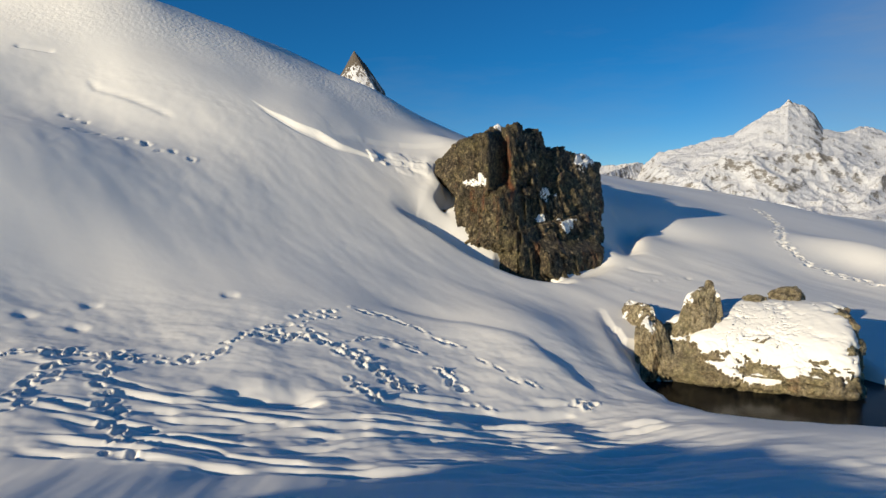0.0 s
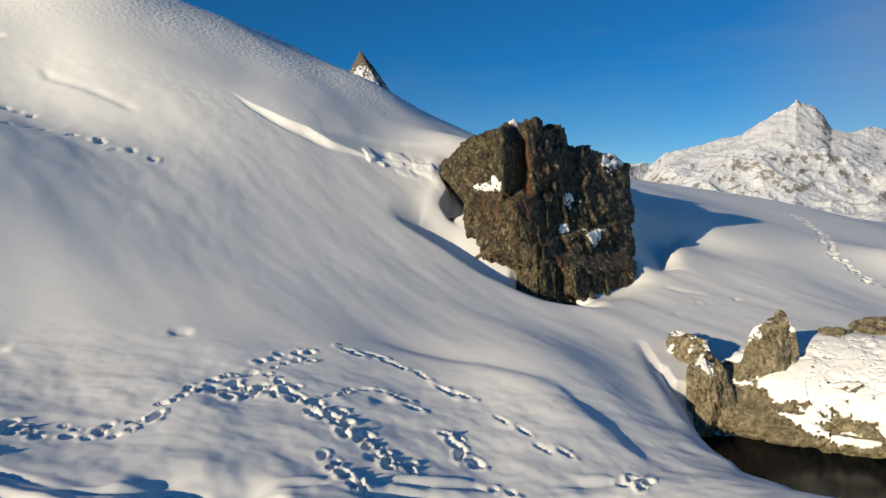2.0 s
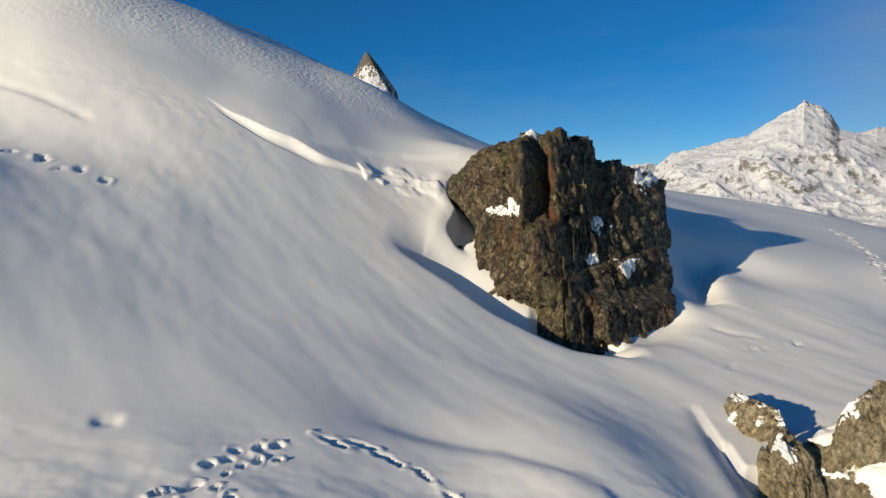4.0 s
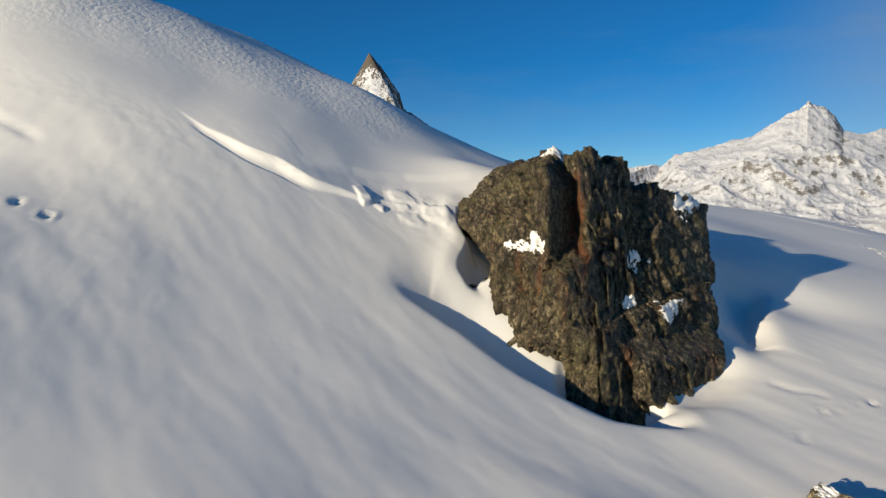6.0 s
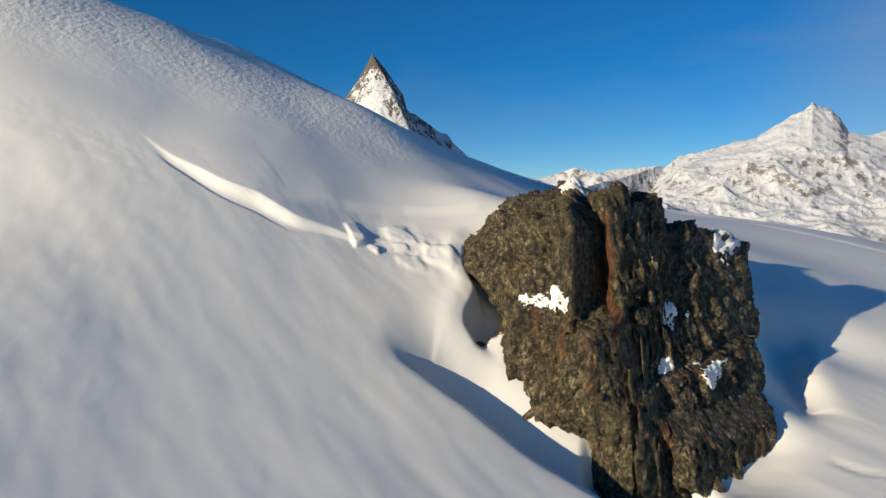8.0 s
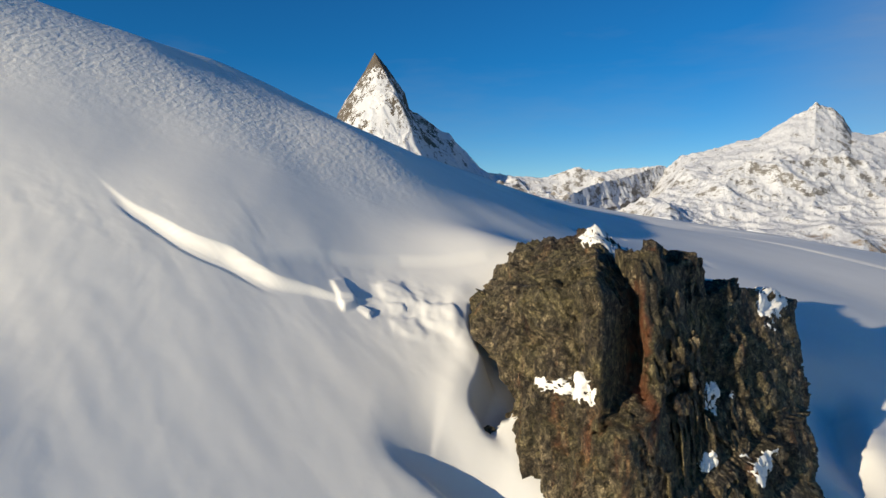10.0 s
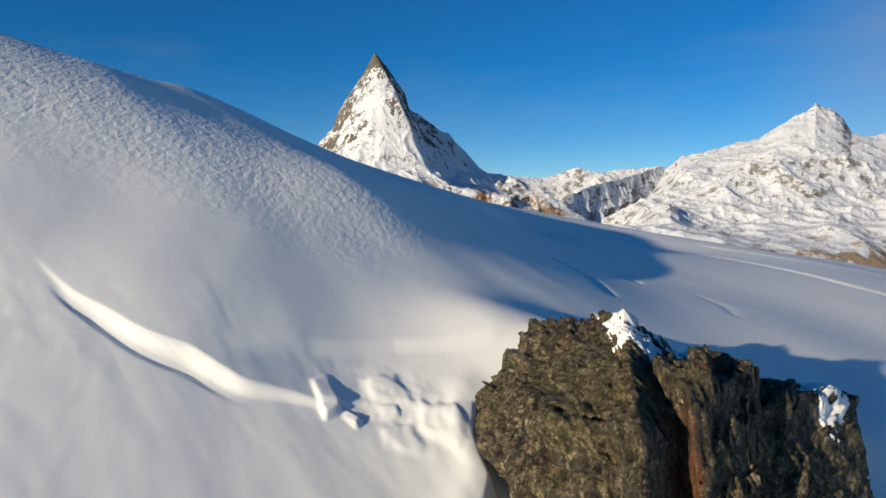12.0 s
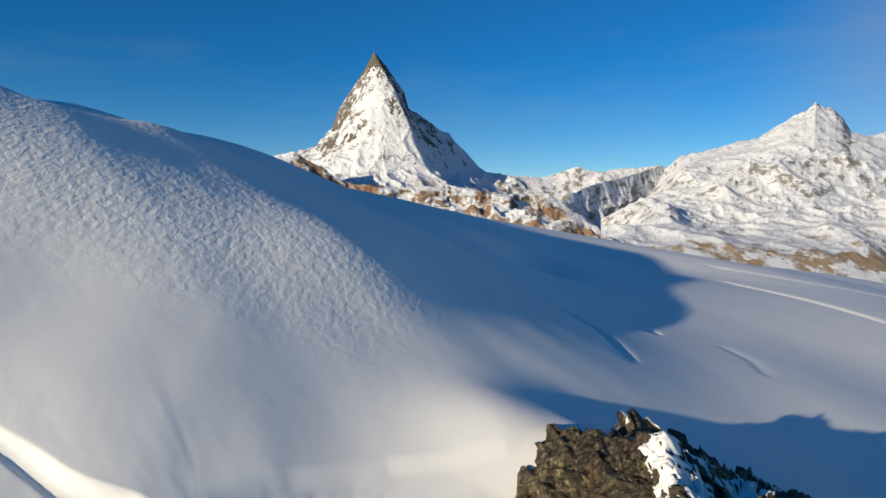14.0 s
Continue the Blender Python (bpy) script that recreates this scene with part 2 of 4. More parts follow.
def cells3(p, scale, seed=0):
    """Broken blocks: one scattered point a cell; each block gets its own height and its own tilt."""
    q = p * scale
    base = np.floor(q)
    best, value, tilt = np.full(len(q), 9.0), np.zeros(len(q)), np.zeros(len(q))
    for i in (-1, 0, 1):
        for j in (-1, 0, 1):
            for k in (-1, 0, 1):
                c = base + (i, j, k)
                o = np.stack([lattice(c[:, 0], c[:, 1], c[:, 2], seed + s) / 0x1000000 for s in range(6)], 1)
                away = q - c - o[:, :3]
                d = np.linalg.norm(away, axis=1)
                hit = d < best
                lean = (away * (o[:, 3:6] - 0.5)).sum(1)
                best, value, tilt = np.where(hit, d, best), np.where(hit, o[:, 3], value), np.where(hit, lean, tilt)
    return best, value, tilt


def smooth(a, lo, hi):
    t = np.clip((a - lo) / (hi - lo), 0, 1)
    return t * t * (3 - 2 * t)


def along(x, y, line):
    """For each place: the distance to the nearest point of a line of (x, y), the signed distance (left of its way positive), and the share of the line's length there."""
    best, side, share = np.full(x.shape, 1e9), np.zeros(x.shape), np.zeros(x.shape)
    lengths = [math.dist(a, b) for a, b in zip(line, line[1:])]
    done, whole = 0.0, sum(lengths)
    for (ax, ay), (bx, by), long in zip(line, line[1:], lengths):
        ux, uy = (bx - ax) / long, (by - ay) / long
        s = np.clip((x - ax) * ux + (y - ay) * uy, 0, long)
        d = np.hypot(x - ax - s * ux, y - ay - s * uy)
        cross = ux * (y - ay) - uy * (x - ax)
        hit = d < best
        best, side, share = np.where(hit, d, best), np.where(hit, np.sign(cross) * d, side), np.where(hit, (done + s) / whole, share)
        done += long
    return best, side, share


# ---- the snow ground ----
# broad swells and hollows of the hill: x, y, radius, height
HILLS = [(-10, 114, 20, -2.15), (20, 124, 20, -3.39), (10, 124, 20, -2.98), (-33, 99, 14, -1.94), (65, 106, 14, -1.73), (-19, 99, 14, -2.26), (30, 99, 10, -1.82), (40, 44, 10, 1.05), (60, 99, 10, -0.36), (-40, 54, 10, 2.71), (-35, 99, 10, -1.23), (-5, -6, 10, -2.3), (30, 59, 10, 0.7), (15, 79, 10, -2.35), (-15, 99, 10, -1.09), (-5, 104, 10, -1.5), (45, 89, 10, -1.68), (65, 109, 10, -1.54), (-40, 124, 10, 1.06), (-40, 44, 10, 2.55), (65, 104, 10, -1.43), (45, 114, 10, -0.98), (-40, 104, 10, -1.21), (-12, 43, 7, 4.55)]
SWELLS = [(2, 18.5, 7, -3.84), (-15.5, 11.5, 7, -6.61), (-25, 46.5, 5, 3.47), (2.5, 41.5, 5, 0.77), (-12.5, 59, 5, 2.07), (10, 29, 5, -1.4), (0, 56.5, 5, 0.97), (-7.6, 24.6, 3.6, -1.56), (-4, 10.2, 3.6, -0.93), (14, 44.4, 3.6, 0.34), (14, 17.4, 3.6, -1.18), (-0.4, 28.2, 3.6, -0.92), (19.4, 31.8, 3.6, -0.74), (-25.6, 26.4, 3.6, -1.3), (-16.6, 36.9, 2.6, 1.44), (-17.9, 26.5, 2.6, -1.34), (-20.5, 57.7, 2.6, 1.24), (25, 35.6, 2.6, 1.38), (-6.2, 18.7, 2.6, -0.38), (-24.4, 26.5, 2.6, -0.92), (-21.8, 38.2, 2.6, 1.58), (17.2, 23.9, 2.6, -0.47), (-2.3, 48.6, 2.6, 0.41), (-20.8, 21.6, 1.8, -3.4)]
DRIFTS = [(4.4, 33.6, 1.8, 1.36), (-8.8, 18, 1.8, -0.39), (-13.6, 27.6, 1.8, -0.75), (3.2, 20.4, 1.8, 0.67), (-13.6, 44.4, 1.8, -0.93), (5.6, 30, 1.8, -0.82), (12.8, 36, 1.8, -0.64), (-2.8, 40.8, 1.8, 0.41), (4.4, 56.4, 1.8, -0.86), (-11.2, 28.8, 1.8, -0.38), (-16, 30, 1.8, -0.67), (-7.6, 25.2, 1.8, 0.33), (-8.8, 34.8, 1.8, -0.18), (-10, 12, 1.8, 0.34), (-10, 8.4, 1.8, -1.06), (-8.8, 42, 1.8, -0.33), (-11.2, 19.2, 1.8, -0.44), (9.2, 8.4, 1.8, -0.47), (3.2, 27.6, 1.8, -0.2), (6.8, 19.2, 1.8, -0.45), (23.6, 34.8, 1.8, -0.92), (-18.4, 19.2, 1.8, -1.19), (0.8, 32.4, 1.8, 0.24), (-6.4, 14.4, 1.8, -0.24), (13.2, 37.6, 1.3, 0.5)]


def slope(x, y):
    """The smooth snow surface, without drifts' edges and tracks."""
    cx, cy = np.clip(x, -44, 90), np.clip(y, -12, 150)
    cx = np.maximum(cx, -(11 + 0.72 * np.maximum(cy, 0)))  # the hill ends in a level shoulder
    z = 3.322 + -9.302 * cx / 30 + 4.957 * cy / 30 + 1.233 * cx * cy / 900 + -22.168 * (cy - 95) / 30 / (1 + np.exp((112 - cy) / 9))
    for bx, by, r, h in HILLS + SWELLS + DRIFTS:
        z = z + h * np.exp(-((cx - bx) ** 2 + (cy - by) ** 2) / (2 * r * r))
    z = z - 1.1 * np.exp(-((x + 19) / 6.5) ** 2 - ((y - 48.7) / 2.8) ** 2)
    out = np.hypot(np.maximum(np.abs(x - np.clip(x, -44, 90)), 0), y - cy)
    # an unseen snow ridge behind the flight's start, placed to shade the foreground
    crest = np.interp(y, (-30, -16, -8, -3, -1, 0, 0.6, 1.2, 2.2, 3.2, 5.5, 9.0), (0.5, 6.4, 7.1, 6.6, 6.05, 5.7, 5.2, 4.6, 3.9, 3.4, 2.6, 1.0))
    crest = crest - 0.27 + 0.35 * fbm2(y * 0.9, 0 * y, 3, 0.6, 97)
    z = z + np.maximum(crest - z, 0) * np.exp(-((x + 12.4) / 2.3) ** 2) * (y < 9)
    return z - np.minimum(out * 0.3, 170 + 0.01 * out)


def feature(x, y, line, reach):
    near = (x > min(p[0] for p in line) - reach) & (x < max(p[0] for p in line) + reach)
    return near & (y > min(p[1] for p in line) - reach) & (y < max(p[1] for p in line) + reach)


def bank(z, x, y):
    """A crack bank across the hill: the snow above it stands higher and eases back to the slope further on."""
    edge = 31.3 + 0.075 * (x + 5.0) ** 2 + 0.12 * gradient2(x * 0.9, 0 * x, 3)
    side = y - edge
    share = (x + 8.0) / 5.6
    rise = 0.36 * smooth(share, -0.1, 0.6) * smooth(1.25 - share, 0, 0.75)
    return z + rise * smooth(side, -0.05, 0.03) * np.exp(-(np.maximum(side, 0) / 3.4) ** 2) - 0.06 * smooth(share, 0, 0.2) * smooth(1 - share, 0.2, 0.5) * np.exp(-((side + 0.16) / 0.07) ** 2)


def trench(z, x, y, line, deep, left, right, start=0.15, end=0.15):
    k = feature(x, y, line, 3 * max(left, right))
    d, side, share = along(x[k], y[k], line)
    w = np.where(side > 0, left, right)
    z[k] -= deep * smooth(share, 0, start) * smooth(1 - share, 0, end) * np.exp(-(d / w) ** 2)


def prints(z, x, y, line, stride, size, deep, wander, seed, two=0.0, stretch=1.0):
    """Boot holes along a line, each a pit with a pushed-up rim."""
    rng = random.Random(seed)
    for (ax, ay), (bx, by) in zip(line, line[1:]):
        long = math.dist((ax, ay), (bx, by))
        ux, uy = (bx - ax) / long, (by - ay) / long
        count = max(1, round(long / stride))
        for i in range(count):
            s = (i + rng.uniform(0.1, 0.9)) / count * long
            off = (two if i % 2 else -two) + rng.gauss(0, wander)
            px, py = ax + ux * s - uy * off, ay + uy * s + ux * off
            r, h = 0.86 * size * rng.uniform(0.7, 1.35), 0.85 * deep * rng.uniform(0.55, 1.3)
            turn = math.atan2(uy, ux) + rng.gauss(0, 0.5 if stretch < 2 else 0.1)
            k = np.nonzero((np.abs(x - px) < r * 3 * stretch) & (np.abs(y - py) < r * 3 * stretch))
            if not len(k[0]):
                continue
            dx, dy = x[k] - px, y[k] - py
            a, b = dx * math.cos(turn) + dy * math.sin(turn), -dx * math.sin(turn) + dy * math.cos(turn)
            d = np.hypot(a / (r * 1.25 * stretch), b / (r * 0.8)) * (1 + 0.25 * gradient2(x[k] * 6, y[k] * 6, seed))
            z[k] += -h * (1 - smooth(d, 0.55, 1.0)) + h * 0.45 * np.exp(-((d - 1.25) / 0.28) ** 2) * (0.6 + 0.8 * gradient2(x[k] * 4, y[k] * 4, seed + 5))


def ruts(z, x, y, line, deep, wide, seed):
    k = feature(x, y, line, 1.0)
    d, side, share = along(x[k], y[k], line)
    side = side + 0.18 * gradient2(x[k] * 0.35, y[k] * 0.35, seed)
    broken = smooth(gradient2(x[k] * 0.8, y[k] * 2.0, seed + 3), -0.25, 0.2)
    z[k] += broken * smooth(share, 0, 0.08) * smooth(1 - share, 0, 0.08) * (-deep * np.exp(-(side / wide) ** 2) + 0.5 * deep * np.exp(-((side - 1.6 * wide) / wide) ** 2))


LEDGE = [(-4.6, 31.5), (-4.2, 31.9), (-3.0, 32.8), (-1.3, 33.8), (1.0, 34.6), (2.4, 35.4)]
LIP = [(-1.7, 29.1), (-0.4, 28.95), (0.7, 28.6), (1.9, 27.9), (2.9, 27.45), (4.1, 26.85), (6.4, 26.9)]
MOUND = [(-2.2, 20.9), (-1.0, 21.0), (1.3, 20.7), (3.3, 19.9), (4.2, 18.9), (4.8, 18.0), (5.6, 17.5)]
GAP_EDGE = [(6.7, 20.9), (6.75, 19.5), (7.1, 18.3), (7.7, 17.45), (8.65, 16.9), (9.5, 16.55), (11.6, 16.0), (15.0, 15.4), (22.0, 15.0)]
# height of the black sheet that stands for shade under the slab
GAP_LEVEL = 0.45
# fallen lumps under the bank: x, y, radius, height
LUMPS = [(-0.2, 32.2, 0.6, 0.08), (-1.3, 32.6, 0.5, 0.06), (-0.9, 31.7, 0.45, 0.05)]
# broken snow blocks: x, y, half length, height, turn
BLOCKS = [(-2.45, 31.95, 0.36, 0.085, -0.9), (-1.95, 31.75, 0.18, 0.05, -0.3), (-1.2, 32.15, 0.2, 0.04, 0.4)]
CAVE = [(1.0, 33.5), (0.5, 32.8), (0.52, 32.1), (0.68, 31.5), (0.5, 30.9), (0.35, 30.4), (0.65, 29.95), (1.3, 29.6)]


def cave(z, x, y):
    """The hollow that the wind has scooped under the boulder's overhang."""
    k = (x > -1.5) & (x < 4) & (y > 28) & (y < 35.5)
    _, inside, share = along(x[k], y[k], CAVE)
    inside = inside + 0.1 * gradient2(x[k] * 1.1, y[k] * 1.1, 14)
    drop = smooth(inside, 0.0, 0.35) * 0.75 + smooth(inside, 0.2, 1.3) * 0.45
    roll = 0.1 * np.exp(-((inside + 0.25) / 0.35) ** 2)
    z[k] += (roll - drop) * smooth(share, 0.0, 0.2) * smooth(1 - share, 0.0, 0.35)
    return z


def ground_height(x, y):
    z = slope(x, y)
    near = (np.abs(x) < 70) & (y > -12) & (y < 135)
    nx_, ny_ = x[near], y[near]
    zn = z[near]
    # long soft undulations, combed down the slope
    a, b = nx_ * 0.78 - ny_ * 0.62, nx_ * 0.62 + ny_ * 0.78
    zn = zn + 0.07 * fbm2(a * 0.10, b * 0.16, 3, 0.5, 11) * (1 - 0.8 * smooth(nx_, 1, 7) * smooth(ny_, 33, 37))
    zn = zn + 0.016 * fbm2(a * 0.25, b * 0.8, 4, 0.55, 21) * smooth(ny_, 19, 23) * (1 - smooth(ny_, 30, 34))
    low = (1 - smooth(ny_ - 0.15 * nx_, 14.5, 18)) * (1 - smooth(nx_, 3.5, 7)) * smooth(nx_, -12, -6) * smooth(ny_, 2, 8)
    zn = zn - 0.07 * low * (0.79 * (nx_ + 3) + 0.62 * (ny_ - 15))
    # rough trodden foreground
    fore = 1 - smooth(ny_ - 0.15 * nx_, 17.5, 21.5)
    zn = zn + fore * 0.06 * fbm2(nx_ * 0.4, ny_ * 0.7, 5, 0.5, 31)
    zn = zn + fore * (1 - smooth(ny_ - 0.25 * nx_, 15.0, 15.8)) * (0.03 + 0.03 * smooth(nx_, -4, 1)) * fbm2(nx_ * 0.26 + 0.1 * ny_, ny_ * 1.7 - 0.42 * nx_, 4, 0.5, 41)
    # pebbled crust on the hill's shoulder
    crust = smooth(ny_ - 0.3 * (nx_ + 3), 35.6, 37.4) * (1 - smooth(nx_, -2.5, 0.2)) * (1 - smooth(ny_, 70, 90)) * smooth(nx_, -30, -16)
    zn = zn + crust * (0.003 * fbm2(a * 3.6, b * 4.2, 2, 0.5, 51) + 0.003 * fbm2(nx_ * 0.7, ny_ * 0.7, 2, 0.5, 53))
    left = smooth(-nx_, 3, 8) * smooth(ny_, 22, 25) * (1 - smooth(ny_, 30.5, 33))
    zn = zn + left * 0.014 * fbm2(nx_ * 0.9, ny_ * 1.1, 4, 0.55, 61)
    # right-hand plateau with wind ridges
    plateau = smooth(nx_, 8, 14) * smooth(ny_, 22, 28)
    zn = zn + plateau * 0.005 * fbm2(nx_ * 0.15 - ny_ * 0.05, ny_ * 0.35 + nx_ * 0.12, 4, 0.5, 71)
    # banks, scoops and tracks
    zn = bank(zn, nx_, ny_)
    k = feature(nx_, ny_, LEDGE, 4.0)
    _, side, share = along(nx_[k], ny_[k], LEDGE)
    zn[k] += 0.13 * smooth(share, 0.0, 0.25) * smooth(1 - share, 0.0, 0.2) * smooth(side, -0.28, 0.06) * np.exp(-(np.maximum(side, 0) / 1.8) ** 2)
    trench(zn, nx_, ny_, MOUND, 0.08, 0.8, 0.3, 0.25, 0.15)
    trench(zn, nx_, ny_, [(-4.8, 14.2), (-3.6, 14.3), (-2.2, 14.7)], 0.28, 0.35, 0.5, 0.3, 0.3)
    trench(zn, nx_, ny_, [(-1.6, 15.6), (-0.6, 15.2), (0.6, 15.4), (2.4, 15.9), (4.4, 16.6)], 0.2, 0.3, 0.5, 0.3, 0.3)
    trench(zn, nx_, ny_, LIP, 0.75, 0.95, 0.35, 0.3, 0.2)
    trench(zn, nx_, ny_, [(2.9, 28.3), (3.8, 27.95), (4.8, 27.8), (6.0, 28.0)], 1.2, 0.45, 0.3, 0.2, 0.3)
    zn = cave(zn, nx_, ny_)
    trench(zn, nx_, ny_, [(5.2, 27.8), (6.4, 28.3), (7.5, 29.3), (8.6, 30.9)], 0.25, 0.6, 0.6, 0.15, 0.3)
    # snow banked up behind the boulder's crown, with broken lumps at its edge
    zn = zn + 0.6 * np.exp(-(((nx_ - 1.9) / 2.6) ** 2 + ((ny_ - 35.4) / 1.8) ** 2))
    for lx, ly, lr, lh in LUMPS:
        d = np.hypot((nx_ - lx) / lr, (ny_ - ly) / (lr * 0.7)) * (1 + 0.3 * gradient2(nx_ * 3, ny_ * 3, 5))
        zn = zn + lh * (1 - smooth(d, 0.5, 1.15))
    broken = np.exp(-(((nx_ + 0.9) / 1.6) ** 2 + ((ny_ - 32.3) / 0.75) ** 2))
    zn = zn + broken * 0.05 * fbm2(nx_ * 1.3, ny_ * 1.3, 4, 0.5, 77)
    for bx, by, half, high, turn in BLOCKS:
        a, b = (nx_ - bx) * math.cos(turn) + (ny_ - by) * math.sin(turn), -(nx_ - bx) * math.sin(turn) + (ny_ - by) * math.cos(turn)
        edge = np.maximum(np.abs(a) / half, np.abs(b) / (half * 0.62)) + 0.22 * gradient2(nx_ * 2.6, ny_ * 2.6, 8)
        zn = zn + high * (1 - smooth(edge, 0.75, 1.1)) * (1 + 0.7 * a / half)
    k = (nx_ > 6.0) & (nx_ < 30) & (ny_ > 12) & (ny_ < 24)
    _, inside, share = along(nx_[k], ny_[k], GAP_EDGE)
    gap_bank = zn[k] + (GAP_LEVEL + 0.1 + 0.15 * np.clip(-inside, 0, 5) - zn[k]) * (1 - smooth(-inside, 0.5, 4.5)) * (inside < 1) * smooth(nx_[k], 6.0, 8.0)
    basin = smooth(inside + 0.12 * gradient2(nx_[k] * 1.3, ny_[k] * 1.3, 7), -0.1, 0.3) * (1 - smooth(ny_[k] - 0.1 * (nx_[k] - 10), 20.6, 22.2)) * smooth(nx_[k], 6.3, 7.0) * (1 - smooth(nx_[k], 13.9, 14.9))
    zn[k] = gap_bank * (1 - basin) + (GAP_LEVEL - 0.5) * basin
    trench(zn, nx_, ny_, [(8.8, 30.4), (9.8, 31.7), (10.3, 33.6), (11.2, 35.6), (12.4, 37.2)], 0.85, 1.3, 0.6, 0.4, 0.2)
    # far tracks and wind lines on the plateau
    for line, deep, wide in (([(20.1, 72.0), (21.5, 68.0), (23.1, 65.1), (26.0, 60.0), (30.0, 55.0)], 0.16, 0.5), ([(23.0, 82.0), (29.4, 75.3), (37.7, 72.0)], 0.14, 0.5), ([(11.1, 48.5), (11.9, 46.9), (11.6, 45.1)], 0.03, 0.35),
                             ([(3.9, 46.6), (5.3, 44.7), (5.8, 42.0)], 0.12, 0.3), ([(7.0, 47.8), (8.6, 47.6)], 0.1, 0.3), ([(9.0, 29.3), (9.6, 28.95), (10.6, 28.8)], 0.05, 0.12)):
        trench(zn, nx_, ny_, line, deep, wide, wide * 0.6)
    z[near] = zn
    tread = (x > -12) & (x < 32) & (y > 8) & (y < 55)
    tx, ty, tz = x[tread], y[tread], z[tread]
    prints(tz, tx, ty, [(-7.8, 11.8), (-7.9, 13.2), (-8.2, 15.2)], 0.15, 0.11, 0.13, 0.16, 1)
    prints(tz, tx, ty, [(-9.6, 14.3), (-8.0, 15.0), (-6.6, 15.2), (-5.6, 15.4), (-4.9, 16.6), (-4.5, 17.3), (-3.7, 18.3), (-2.7, 19.5)], 0.16, 0.095, 0.11, 0.1, 2, 0.09)
    prints(tz, tx, ty, [(-5.0, 10.7), (-5.6, 11.8), (-6.2, 13.0), (-7.1, 14.3), (-7.6, 15.2)], 0.24, 0.12, 0.13, 0.06, 3, 0.12)
    prints(tz, tx, ty, [(-4.4, 17.1), (-3.3, 17.7), (-2.6, 17.5), (-1.6, 16.7), (-0.2, 16.0)], 0.085, 0.105, 0.13, 0.15, 4)
    prints(tz, tx, ty, [(-2.1, 20.0), (-0.9, 19.9), (0.1, 19.3), (0.8, 18.8)], 0.45, 0.075, 0.09, 0.05, 5, 0.06, 3.2)
    prints(tz, tx, ty, [(-2.2, 17.7), (-1.6, 18.4), (-1.0, 18.5), (-0.2, 18.2)], 0.3, 0.085, 0.09, 0.08, 6, 0.05, 2.0)
    prints(tz, tx, ty, [(0.3, 17.4), (1.0, 16.5)], 0.2, 0.12, 0.15, 0.1, 7, 0.08, 1.6)
    prints(tz, tx, ty, [(1.5, 18.3), (2.2, 17.6), (3.1, 17.2)], 0.4, 0.075, 0.09, 0.05, 8, 0.05, 2.6)
    prints(tz, tx, ty, [(3.8, 17.0), (4.6, 17.1)], 0.2, 0.12, 0.14, 0.14, 9)
    prints(tz, tx, ty, [(1.1, 16.2), (1.6, 16.1)], 0.25, 0.11, 0.12, 0.08, 10)
    prints(tz, tx, ty, [(25.5, 50.1), (24.0, 44.1), (20.4, 36.8), (20.5, 34.0), (22.8, 31.7)], 0.32, 0.2, 0.15, 0.1, 11, 0.12)
    prints(tz, tx, ty, [(9.4, 27.7), (10.5, 28.2), (11.7, 28.8)], 0.42, 0.13, 0.06, 0.03, 12, 0.05)
    prints(tz, tx, ty, [(-1.9, 15.9), (-1.4, 15.3), (-1.0, 14.9)], 0.2, 0.12, 0.14, 0.1, 21)
    for i, (hx, hy) in enumerate(((-10.0, 16.6), (-8.6, 16.4), (-5.7, 19.2), (-8.9, 17.6), (-1.0, 18.0))):
        trench(tz, tx, ty, [(hx - 0.3, hy - 0.05), (hx + 0.3, hy + 0.08 * i)], 0.06, 0.14, 0.18, 0.4, 0.4)
    prints(tz, tx, ty, [(8.4, 26.4), (8.8, 26.8)], 0.3, 0.13, 0.06, 0.03, 13)
    prints(tz, tx, ty, [(-11.7, 26.7), (-10.6, 26.5), (-9.2, 26.7)], 0.5, 0.16, 0.13, 0.12, 15)
    for i, line in enumerate(([(-9.0, 13.9), (-5.2, 13.4), (-0.7, 15.1), (4.5, 16.8)], [(-8.0, 12.3), (-4.8, 12.1), (-0.7, 13.8), (6.1, 15.4)], [(-7.6, 11.7), (-3.5, 11.3), (0.5, 13.3), (6.8, 14.0)],
                              [(-6.0, 12.9), (-2.0, 13.1), (2.0, 14.7), (6.5, 16.0)], [(-3.0, 12.4), (1.0, 13.5), (6.0, 14.7)], [(-7.0, 10.8), (-2.0, 10.7), (5.0, 12.6)])):
        ruts(tz, tx, ty, line, 0.085, 0.09, 80 + i)
        ruts(tz, tx, ty, [(px, py + 0.42) for px, py in line], 0.07, 0.08, 90 + i)
    z[tread] = tz
    upper = (x > -22) & (x < -7) & (y > 22) & (y < 36)
    ux_, uy_, uz = x[upper], y[upper], z[upper]
    prints(uz, ux_, uy_, [(-14.9, 27.8), (-13.6, 27.5)], 0.4, 0.16, 0.1, 0.1, 14)
    prints(uz, ux_, uy_, [(-13.9, 26.0), (-11.9, 26.7)], 0.5, 0.15, 0.1, 0.12, 16)
    trench(uz, ux_, uy_, [(-18.9, 31.3), (-17.2, 31.7)], 0.09, 0.15, 0.08)
    trench(uz, ux_, uy_, [(-15.4, 30.7), (-14.6, 30.1), (-12.6, 29.7), (-10.8, 29.2)], 0.09, 0.14, 0.08)
    z[upper] = uz
    return z


